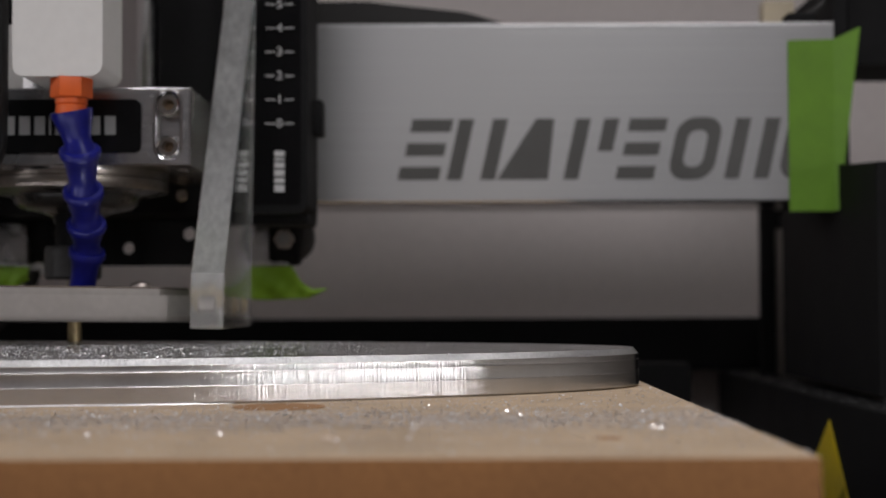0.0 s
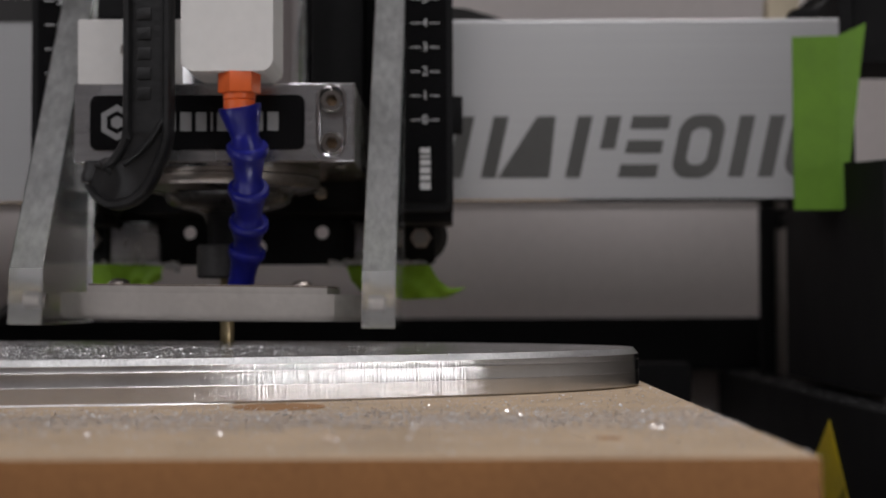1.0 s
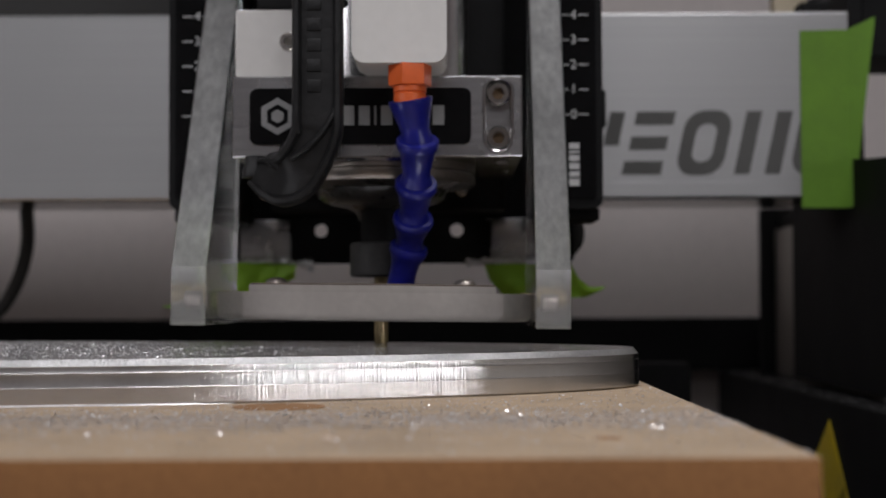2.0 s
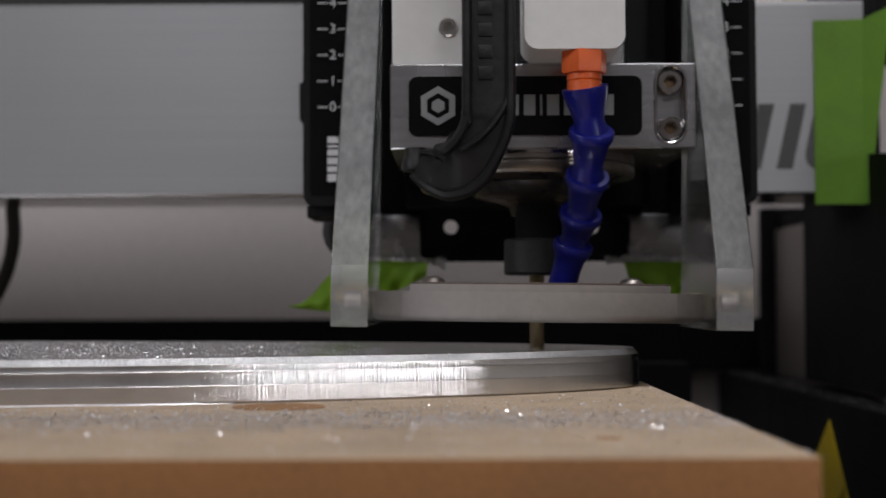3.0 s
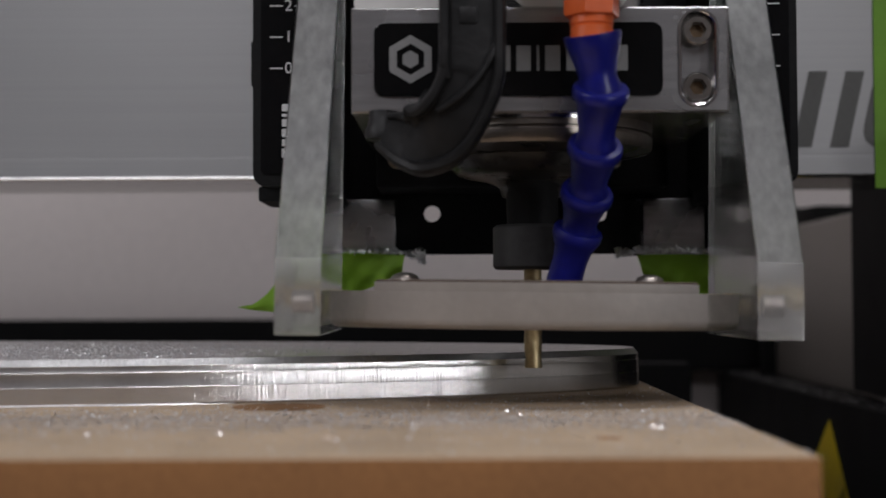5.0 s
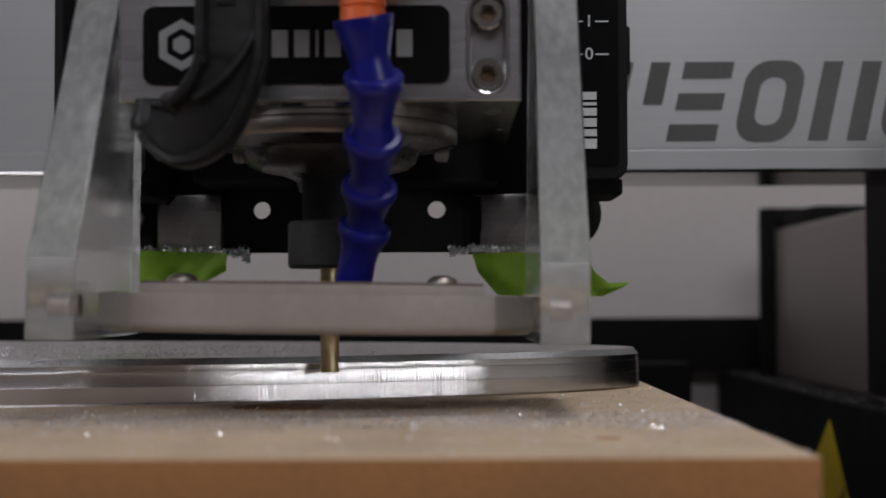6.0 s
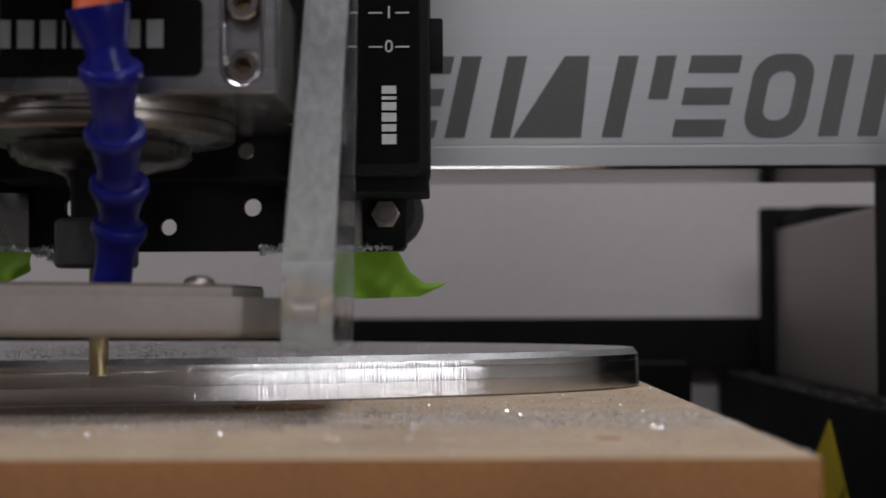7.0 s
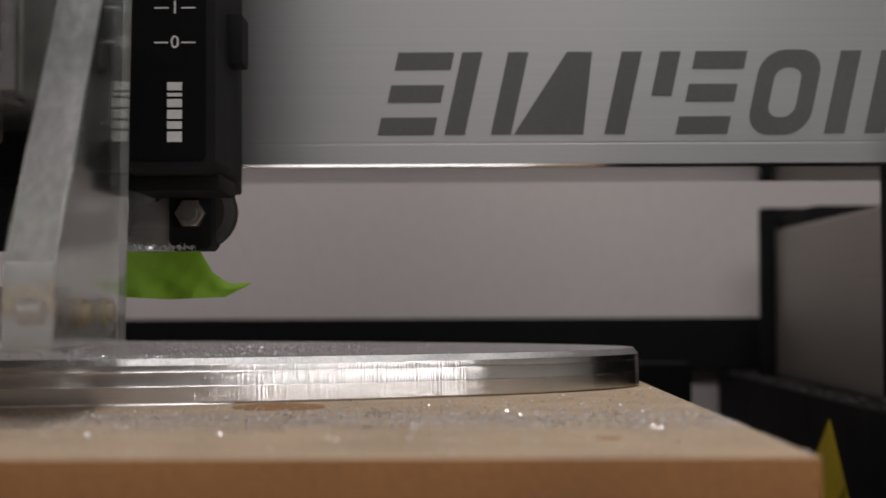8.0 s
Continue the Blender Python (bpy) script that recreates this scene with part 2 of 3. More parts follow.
def finish(name, bm, materials, smooth):
    bmesh.ops.recalc_face_normals(bm, faces=bm.faces)
    for v in bm.verts:
        v.co *= MM
    me = bpy.data.meshes.new(name)
    bm.to_mesh(me)
    bm.free()
    for m in materials if isinstance(materials, (list, tuple)) else [materials]:
        me.materials.append(m)
    if smooth:
        me.polygons.foreach_set("use_smooth", [True] * len(me.polygons))
        me.set_sharp_from_angle(angle=radians(35))
        # wide flat faces between small rounded edges stay flat
        limit = 0.1 * sum(f.area for f in me.polygons)
        for f in me.polygons:
            if len(f.vertices) > 4 or f.area > limit:
                f.use_smooth = False
    return me


def part(name, bm, material, parent, label="", smooth=True):
    ob = new(name, finish(name, bm, material, smooth))
    ob.parent = parent
    if label:
        tagged(ob, label)
    return ob


def solid(name, bm, material, label, category, kind="", smooth=True, at=None):
    """A top-level thing of one mesh, in millimetres relative to the eye's foot at eye height."""
    ob = new(name, finish(name, bm, material, smooth))
    ob.location = (0, 0, EYE_Z) if at is None else at
    return tagged(ob, label, category, kind=kind)


def thing(name, label, category, x=0.0, y=0.0, z=0.0, group="", kind=""):
    ob = new(name)
    ob.empty_display_size = 0.01
    ob.location = (x * MM, y * MM, EYE_Z + z * MM)
    return tagged(ob, label, category, group, kind)


def text_mesh(body, size, xc, zc, y, thick=0.12, rot=0.0):
    """Characters of the built-in font as a thin bmesh in the xz plane, centred."""
    cu = bpy.data.curves.new("glyph", "FONT")
    cu.body, cu.size, cu.align_x, cu.align_y, cu.extrude = body, size, "CENTER", "CENTER", thick
    tmp = bpy.data.objects.new("glyph", cu)
    me = tmp.to_mesh()
    bm = bmesh.new()
    bm.from_mesh(me)
    tmp.to_mesh_clear()
    bpy.data.objects.remove(tmp)
    bpy.data.curves.remove(cu)
    bm.transform(Matrix.Translation((xc, y, zc)) @ Matrix.Rotation(radians(rot), 4, "Y") @ Matrix.Rotation(radians(90), 4, "X"))
    return bm


BENCH = -150.0      # bench top under the machine
BED = -26.2         # face of the spoil board


# ---- the room ----
def room():
    def slab(name, x0, x1, y0, y1, z0, z1, m, label, cat):
        bm = bmesh.new()
        box(bm, x0, x1, y0, y1, z0, z1)
        return solid(name, bm, m, label, cat, "structure", False)
    slab("floor", -2500, 2500, -2600, 1000, -950, -900, M_FLOOR, "dark workshop floor under the bench", "floor")
    slab("wall_back", -2500, 2500, 900, 1000, -900, 1800, M_WALL, "plain light grey painted wall behind the machine", "wall")
    slab("wall_front", -2500, 2500, -2600, -2500, -900, 1800, M_WALL, "plain painted wall behind the camera", "wall")
    slab("wall_east", 2400, 2500, -2500, 900, -900, 1800, M_WALL, "plain painted side wall", "wall")
    slab("wall_west", -2500, -2400, -2500, 900, -900, 1800, M_WALL, "plain painted side wall", "wall")
    slab("ceiling", -2500, 2500, -2600, 1000, 1800, 1850, M_CEIL, "plain white ceiling", "ceiling")


def bench():
    b = thing("workbench", "dark workbench that carries the milling machine", "workbench", 0, 500, BENCH)
    bm = bmesh.new()
    box(bm, -900, 900, -350, 395, -40, 0, 2)
    part("bench_top", bm, M_FLOOR, b)
    for x in (-850, 850):
        for y in (-310, 360):
            bm = bmesh.new()
            box(bm, x - 35, x + 35, y - 30, y + 30, -750, -40, 2)
            part("leg", bm, M_FLOOR, b)


# ---- machine bed ----
def superellipse(cx, cy, a, b, n, count, inset=0.0):
    out = []
    for i in range(count):
        th = 2 * math.pi * i / count
        c, s = math.cos(th), math.sin(th)
        out.append((cx + (a - inset) * math.copysign(abs(c) ** (2 / n), c), cy + (b - inset) * math.copysign(abs(s) ** (2 / n), s)))
    return out


def spoil_board():
    t = thing("spoil_board", "tan fibreboard spoil board dusted with metal chips on the machine bed", "spoil board", -200, 400, BED - 18)
    bm = bmesh.new()
    box(bm, -400, 262, -160, 250, 0, 18, 0.8)
    bm.normal_update()
    for f in bm.faces:
        f.material_index = 0 if f.normal.z > 0.5 else 1
    part("board", bm, [M_MDF, M_MDF_EDGE], t)
    bm = bmesh.new()
    prism(bm, ring_pts(156.4, -42.5, 11.7, 40), xy, 17.6, 18.15)
    part("recess", bm, M_HOLE, t, "brown round counterbored hole in the board")
    bm = bmesh.new()
    prism(bm, ring_pts(230, -126, 2.8, 32), xy, 17.6, 18.04)
    part("filled_hole", bm, M_HOLE, t, "small brown plugged screw hole")
    base = thing("machine_base", "dark base boards and feet under the spoil board", "machine base", -200, 400, BENCH)
    bm = bmesh.new()
    box(bm, -420, 262, -150, 255, 80, BED - 18 - BENCH, 1.5)
    part("base_board", bm, M_BLACK, base)
    # added dark board, only there to hide the lighter bench in the gap
    bm = bmesh.new()
    box(bm, -420, 364, -170, 440, 6, 24, 1.5)
    part("added_dark_board", bm, M_BLACK, base)
    for x in (-380, 260):
        for y in (-120, 220):
            bm = bmesh.new()
            box(bm, x - 20, x + 20, y - 20, y + 20, 0, 80, 1.5)
            part("foot", bm, M_BLACK, base)


def plaque():
    t = thing("aluminium_plaque", "thick oval aluminium plate with chamfered, freshly milled rim on the board", "metal plate", -228, 446, BED)
    count = 1600

    def band(name, steps, material, cap, label):
        bm = bmesh.new()

        def ring(inset, h):
            return [bm.verts.new((x, y, h)) for x, y in superellipse(0, 0, 286.2, 100.5, 1.8, count, inset)]
        rows = [ring(*s) for s in steps]
        for a, b in zip(rows, rows[1:]):
            for i in range(count):
                bm.faces.new((a[i], a[(i + 1) % count], b[(i + 1) % count], b[i]))
        if cap:
            bm.faces.new(rows[-1])
        for e in bm.edges:
            e.smooth = abs(e.verts[0].co.z - e.verts[1].co.z) > 0.01
        part(name, bm, material, t, label)
    band("lower_band", ((6, 0.0), (1.4, 0.0), (1.3, 0.5), (0.05, 0.55), (0.0, 0.6), (0.0, 4.7), (0.1, 4.76)), M_RIM, False, "bright milled lower band of the rim")
    band("middle_band", ((0.1, 4.76), (0.13, 4.84), (0.13, 8.4), (0.22, 8.46)), M_RIM, False, "milled middle band of the rim")
    band("upper_band", ((0.22, 8.46), (0.26, 8.54), (0.26, 10.1), (0.29, 10.12)), M_RIM, False, "milled upper band of the rim")
    band("chamfer", ((0.29, 10.12), (1.85, 11.86)), M_CHAMFER, False, "bright chamfer along the upper edge")
    # thin skin left standing along the foot of the rim
    bm = bmesh.new()
    rows = []
    for inset, h in ((0.3, 0.62), (-0.35, 0.5), (-0.5, 0.25), (-0.45, 0.06)):
        pts = [(x, y) for x, y in superellipse(0, 0, 286.2, 100.5, 1.8, count, inset) if y < 0 and 95 < x < 172]
        rows.append([bm.verts.new((x, y, h * (0.35 + 0.65 * max(0.0, min(1.0, (172 - x) / 45, (x - 95) / 20))))) for x, y in pts[:230]])
    for a, b in zip(rows, rows[1:]):
        for i in range(min(len(a), len(b)) - 1):
            bm.faces.new((a[i], a[i + 1], b[i + 1], b[i]))
    part("burr", bm, M_CHIP, t, "thin bright burr along the foot of the rim")
    band("top_face", ((1.85, 11.86), (1.95, 11.9)), M_TOP, True, "smooth reflective top face")


def chips(name, label, n, place, size, material, parent=None, tilt=0.9):
    """Loose curled shavings as one mesh."""
    bm = bmesh.new()
    for _ in range(n):
        x, y, z = place()
        s = size * random.uniform(0.4, 1.5)
        m = Matrix.Translation((x, y, z + s * 0.25)) @ Euler((random.uniform(-tilt, tilt), random.uniform(-tilt, tilt), random.uniform(0, 6.28))).to_matrix().to_4x4()
        w = s * random.uniform(0.25, 0.6)
        k = s * random.uniform(0.1, 0.5)
        v = [bm.verts.new(m @ Vector(p)) for p in ((-s, -w, 0), (0, -w, k), (s, -w, 0), (s, w, 0.1 * s), (0, w, k * 1.2), (-s, w, 0))]
        bm.faces.new((v[0], v[1], v[4], v[5]))
        bm.faces.new((v[1], v[2], v[3], v[4]))
    if parent:
        ob = part(name, bm, material, parent, label, False)
        return tagged(ob, kind="stuff")
    return solid(name, bm, material, label, "metal chips", "stuff", False)


def inside_plaque(x, y, inset):
    return (abs(x + 228) / (286.2 - inset)) ** 1.8 + (abs(y - 446) / (100.5 - inset)) ** 1.8 < 1


def all_chips():
    def on_top():
        while True:
            x, y = random.uniform(-230, 55), random.uniform(345, 540)
            if inside_plaque(x, y, 6 + 10 * random.random()) and random.random() < max(0.06, min(1.0, (5 - x) / 110.0)):
                return x, y, BED + 11.9
    chips("chips_on_plate", "small bright aluminium shavings scattered on the plate", 12500, on_top, 0.23, M_CHIP)

    def on_board():
        while True:
            x = random.uniform(-200, 61.8)
            y = random.gauss(318, 17) if random.random() < 0.6 else random.uniform(246, 460)
            if y > 246 and not inside_plaque(x, y, -1.5):
                return x, y, BED
    chips("chips_on_board", "fine bright aluminium chips scattered on the tan board", 4800, on_board, 0.3, M_CHIP_DULL, tilt=0.6)
    chips("bright_chips_on_board", "a few brighter aluminium curls on the tan board", 560, on_board, 0.34, M_CHIP)
    chips("dust_on_board", "fine grey metal dust scattered on the tan board", 33000, on_board, 0.19, M_DUST, tilt=0.35)


def rails():
    t = thing("side_rail", "grey aluminium side rail with black end plate beside the bed", "machine rail", 188, 500, -44)
    bm = bmesh.new()
    box(bm, 0, 55, -262, 330, 0, 85.5, 2)
    part("extrusion", bm, M_RAIL, t)
    bm = bmesh.new()
    box(bm, -8, 62, 330, 337, -106, 98, 1.5)
    part("end_plate", bm, M_BLACK, t, "black steel end plate")
    bm = bmesh.new()
    box(bm, -2, 62, -269, -262, -106, 98, 1.5)
    part("end_plate", bm, M_BLACK, t, "black steel end plate")
    bm = bmesh.new()
    box(bm, 2, 50, 250, 328, 85.6, 94, 2)
    part("belt_clip", bm, M_BLACK, t, "black belt clip on the rail")
    b = thing("base_rail", "black steel base rail sprinkled with chips beside the board", "machine rail", 165, 450, BENCH)
    bm = bmesh.new()
    box(bm, 0, 20, -215, 437, 0, 107, 1.2)
    part("bar", bm, M_BLACK, b)
    s = part("warning_label", sticker_mesh(), M_YELLOW, b, "yellow diamond warning label with black print")
    for i in range(4):
        bm = bmesh.new()
        box(bm, -0.5, -0.36, 152 + i * 3.2, 153.2 + i * 3.2, 60 - i * 2, 72 - i * 2)
        part("print_bar", bm, M_BLACK, s)
    chips("chips", "tiny bright chips along the top", 420, lambda: (random.uniform(1, 19), random.uniform(-100, 430), 107), 0.34, M_CHIP, b)
    r = thing("rear_cross_rail", "black steel cross rail behind the bed", "machine rail", -100, 882, BENCH)
    bm = bmesh.new()
    box(bm, -800, 330, 0, 9, 107, 139.6, 1.5)
    part("bar", bm, M_BLACK, r)
    for x in (-700, 290):
        bm = bmesh.new()
        box(bm, x, x + 24, 1, 8, 0, 107, 1)
        part("foot", bm, M_BLACK, r)
    k = thing("bed_bracket", "black steel bracket standing behind the board", "bracket", 100, 720, BENCH)
    bm = bmesh.new()
    box(bm, -60, 19, -10, 10, 0, 119, 1)
    part("plate", bm, M_BLACK, k)


def sticker_mesh():
    bm = bmesh.new()
    prism(bm, [(176, 98), (207, 75), (178, 46), (147, 67)], yz, -0.35, -0.05)
    return bm


# ---- the moving gantry ----
def gantry():
    g = thing("gantry", "silver aluminium gantry beam with grey printed marks and black end plate", "gantry", 0, 0, 0)
    bm = bmesh.new()
    # section of the beam: y back from the front face, z
    sec = [(1.3, 45.2), (0.35, 45.6), (0, 46.4)]
    for zg in (53.4, 125.4):
        sec += [(0, zg - 0.35), (0.06, zg - 0.15), (0.06, zg + 0.15), (0, zg + 0.35)]
    sec += [(0, 127.4), (0.5, 128.6), (1.4, 129), (60, 129), (60, 45.2)]
    prism(bm, sec, yz, -620, 177)
    bm.normal_update()
    for f in bm.faces:
        f.material_index = 1 if f.calc_center_median().z < 46.2 else 0
    part("beam", bm, [M_ALU, M_UNDER], g, smooth=False)
    slant = 0.22

    def mark(pts):
        bm = bmesh.new()
        prism(bm, [(u + (v - 56) * slant, v) for u, v in pts], xz, -0.15, 0.05)
        part("print_mark", bm, M_GREY_PRINT, g)
    top, bot = 84.3, 56.2

    def rect(u0, u1, v0, v1):
        mark([(u0, v0), (u1, v0), (u1, v1), (u0, v1)])
    for u0, w, holes in ((-24, 19, 1), (-2.4, 22.5, 0), (24, 20.5, 2), (51.5, 20, 0), (76.5, 17.5, 1), (99, 21, 3), (125.5, 20.5, 0), (150, 20, 3)):
        e = 5.9
        if holes == 3:
            outer, inner = round_rect(u0, u0 + w, bot - 0.4, top + 0.4, 8, 6), round_rect(u0 + e, u0 + w - e, bot + 5.6, top - 5.6, 4, 6)
            bm = bmesh.new()
            sl = [[(u + (v - 56) * slant, v) for u, v in q] for q in (outer, inner)]
            vs = [[bm.verts.new((u, d, v)) for u, v in q] for q in sl for d in (-0.15, 0.05)]
            n = len(outer)
            for i in range(n):
                j = (i + 1) % n
                bm.faces.new((vs[0][i], vs[0][j], vs[2][j], vs[2][i]))
                bm.faces.new((vs[0][i], vs[0][j], vs[1][j], vs[1][i]))
                bm.faces.new((vs[2][i], vs[2][j], vs[3][j], vs[3][i]))
            part("print_mark", bm, M_GREY_PRINT, g)
        elif holes == 0:
            rect(u0, u0 + e + 1, bot, top)
            rect(u0 + w - e - 1, u0 + w, bot + (13 if w == 20 else 0), top)
        elif holes == 1:
            rect(u0, u0 + w, top - 6, top)
            rect(u0, u0 + w - 1, 67.2, 73.2)
            rect(u0 - 1, u0 + w - 1, bot, bot + 6)
        else:
            mark([(u0 - 3, bot), (u0 + w, bot), (u0 + w - 3, top), (u0 + 9, top)])
    bm = bmesh.new()
    prism(bm, [(112, -40), (112, 150), (2, 150), (2, 62), (-60, 58), (-60, -40)], yz, 177.8, 184, bevel=0.8)
    part("end_plate", bm, M_BLACK, g, "black end plate of the gantry")
    bm = bmesh.new()
    prism(bm, round_rect(184.2, 262, 42.5, 61, 4), xz, 6, 74, bevel=1.0)
    part("drive_housing", bm, M_BLACK, g, "black housing of the side drive")
    bm = bmesh.new()
    prism(bm, round_rect(186, 230, 110, 170, 5), xz, 8, 60)
    part("motor", bm, M_BLACK, g, "black stepper motor")
    bm = bmesh.new()
    lathe(bm, [(2, 0), (7.6, 0.4), (8.4, 1.2), (8.4, 3.4), (7.2, 5), (8.4, 6.6), (8.4, 9), (7.6, 9.8), (2, 10)], (196, -6, 53), "y", 28)
    part("idler_wheel", bm, M_RUBBER, g, "black grooved idler wheel")
    bm = bmesh.new()
    sweep(bm, smooth_path([(160, 6, 131), (168, 8, 134), (175, 10, 141), (172, 14, 156)]), 1.6, 1.6)
    part("cable", bm, M_RUBBER, g)
    bm = bmesh.new()
    box(bm, 157, 170, 4, 18, 129, 134, 0.8)
    part("belt_clip", bm, M_BLACK, g)
    bm = bmesh.new()
    box(bm, 148, 163, 16, 26, 129, 142, 1)
    part("connector", bm, M_CREAM, g, "cream plastic cable connector")
    # cable tray with a tapering end
    bm = bmesh.new()
    prism(bm, [(-620, 129.2), (31, 129.2), (31, 131), (8, 137.5), (-40, 143), (-620, 146)], xz, 18, 44, bevel=0.8)
    part("cable_tray", bm, M_RUBBER, g, "black cable tray with a tapered end")
    bm = bmesh.new()
    sweep(bm, smooth_path([(-232, 66, 132), (-222, 84, 95), (-217, 92, 48), (-217.5, 94, 26), (-224, 93, 6), (-235, 92, -7), (-262, 90, -18), (-330, 88, 10), (-390, 70, 128)]), 3.5, 3.5)
    part("hanging_cable", bm, M_RUBBER, g, "black cable sagging behind the beam")
    t = thing("masking_tape", "strip of bright green masking tape folded over the beam end", "tape", 0, 0, 0)
    bm = bmesh.new()
    prism(bm, [(155.5, 41), (176.5, 41), (176.5, 120.5), (155.5, 120)], xz, -0.75, -0.4)
    part("strip", bm, M_GREEN, t)
    bm = bmesh.new()
    v = [bm.verts.new(p) for p in ((176.5, -0.75, 41), (177.8, -3, 41.5), (187.8, -5, 125.5), (176.5, -0.75, 120.5),
                                   (176.5, -0.4, 41), (177.8, -2.6, 41.5), (187.8, -4.6, 125.5), (176.5, -0.4, 120.5))]
    for q in ((0, 1, 2, 3), (7, 6, 5, 4), (0, 4, 5, 1), (1, 5, 6, 2), (2, 6, 7, 3)):
        bm.faces.new([v[i] for i in q])
    part("folded_flap", bm, M_GREEN, t, "loose folded flap of green tape")
    return [g, t]


# ---- the moving carriage: x and y from the cutter's axis, z from eye height ----
def carriage():
    c = thing("tool_carriage", "black tool carriage with grey blocks and printed depth scales", "carriage", 0, 0, 0)
    bm = bmesh.new()
    holes = [(-28.8, 29.4, 2.8), (27.0, 29.4, 2.8), (1.0, 23.4, 2.6)]
    plate_with_holes(bm, -41, 35.3, 15.8, 36, holes, 76, 79)
    part("lower_plate", bm, M_BLACK, c, "black plate with round through holes")
    bm = bmesh.new()
    box(bm, -80, 80, 78, 96, 34, 330, 1)
    part("back_plate", bm, M_BLACK, c)
    bm = bmesh.new()
    box(bm, -46, 46, 50, 78, 36, 330, 1)
    part("slide_block", bm, M_BLACK, c)
    for s in (-1, 1):
        bm = bmesh.new()
        box(bm, min(s * 41, s * 61.6), max(s * 41, s * 61.6), 72, 100, 15.8, 34, 0.6)
        # black inner step stands in for the block's shaded inner side
        inside = 36.5 if s < 0 else 34.8
        box(bm, min(s * inside, s * 43), max(s * inside, s * 43), 77, 100, 15.8, 34, 0.4, 1)
        part("spacer_block", bm, [M_MILLED, M_BLACK], c, "grey aluminium spacer block")
    for s in (-1, 1):
        bm = bmesh.new()
        prism(bm, [(s * 61.9, 15.8), (s * 73.2, 15.8), (s * 74.6, 17.2), (s * 74.6, 34), (s * 61.9, 34)], xz, 70, 86, bevel=0.6)
        w = part("wheel_block", bm, M_BLACK, c)
        bm = bmesh.new()
        prism(bm, ring_pts(s * 68.6, 26.6, 4.5, 6), xz, 66.5, 70, bevel=0.5)
        part("nut", bm, M_NUT, w, "tarnished steel hexagon nut")
        bm = bmesh.new()
        lathe(bm, [(2.3, 0), (2.5, 0.4), (2.5, 3)], (s * 68.6, 65, 26.6), "y", 16)
        part("bolt_end", bm, M_ALU, w)
        bm = bmesh.new()
        lathe(bm, [(9, 0), (11.5, 1), (11.5, 4), (10.2, 6), (11.5, 8), (11.5, 11)], (s * 68.3, 78, 28), "y", 28)
        part("wheel", bm, M_RUBBER, c)
    for s in (-1, 1):
        bm = bmesh.new()
        prism(bm, round_rect(min(s * 56, s * 82.3), max(s * 56, s * 82.3), 35.2, 330, 3.5), xz, 30, 72, bevel=0.7)
        bar = part("scale_bar", bm, M_BLACK, c, "black bar with a printed centimetre scale")
        bm = bmesh.new()
        prism(bm, round_rect(min(s * 58, s * 79.8), max(s * 58, s * 79.8), 38.6, 189, 1.5), xz, 29.4, 30.1, bevel=0.2)
        part("scale_face", bm, M_BLACKG, bar)
        bm = bmesh.new()
        box(bm, min(s * 81.5, s * 86.2), max(s * 81.5, s * 86.2), 53, 66, 69, 83.5, 0.8)
        part("side_knob", bm, M_BLACK, bar)
        bm = bmesh.new()
        box(bm, min(s * 57, s * 82.0), max(s * 57, s * 82.0), 40, 70, 31.2, 35.8, 0.8)
        part("bar_foot", bm, M_BLACK, bar)
        xc = s * 71.4
        for i in range(10):
            z = 70.7 + 9.5 * i
            bm = text_mesh(str(i), 4.9, xc, z, 29.3)
            for u0, u1 in ((-5.6, -1.8), (1.8, 5.6)):
                box(bm, xc + u0, xc + u1, 29.15, 29.4, z - 0.2, z + 0.2)
            part("scale_mark", bm, M_LIGHT_PRINT, bar, smooth=False)
        # brand name beside the scale as plain upright bars
        bm = bmesh.new()
        z = 43.6
        for h in (3.4, 2.6, 3.0, 2.8, 1.5, 2.8):
            box(bm, xc - 2.0, xc + 2.0, 29.15, 29.4, z, z + h - 0.6)
            z += h + 0.15
        part("print_bar", bm, M_LIGHT_PRINT, bar, smooth=False)

    r = thing("trim_router", "silver trim router in a milled aluminium mount with gold cutter", "router", 0, 0, 0)
    bm = bmesh.new()
    prism(bm, round_rect(-47.7, 48.5, -34, 55, 2.5, 3), xy, 48, 75, bevel=0.5)
    pocket_plate(bm, -47.7, 48.5, 48, 75, round_rect(36.3, 44.9, 50.0, 73.6, 4.2, 6), -38, -34.2)
    bmesh.ops.remove_doubles(bm, verts=bm.verts, dist=0.01)
    bm.normal_update()
    for f in bm.faces:
        f.material_index = 1 if abs(f.normal.y) < 0.6 and f.calc_center_median().y > -36.2 else 0
    m = part("mount", bm, [M_MILLED, M_POLISH], r, "milled aluminium clamp mount", False)
    bm = bmesh.new()
    rim = [[bm.verts.new((u, d, v)) for u, v in round_rect(36.3 - e, 44.9 + e, 50.0 - e, 73.6 + e, 4.2 + e, 6)]
           for e, d in ((-0.3, -37.2), (-0.1, -38.0), (0.25, -38.3), (0.75, -38.3), (1.0, -37.98))]
    for a, b in zip(rim, rim[1:]):
        for i in range(len(a)):
            bm.faces.new((a[i], a[(i + 1) % len(a)], b[(i + 1) % len(b)], b[i]))
    part("slot_edge", bm, M_CHROME, m, "bright rolled edge of the bolt slot")
    bm = bmesh.new()
    prism(bm, round_rect(-41.9, 31.5, 52.2, 70.9, 2.4), xz, -38.8, -37.9, bevel=0.4)
    part("name_plate", bm, M_BLACKG, m, "glossy black name plate")
    bm = bmesh.new()
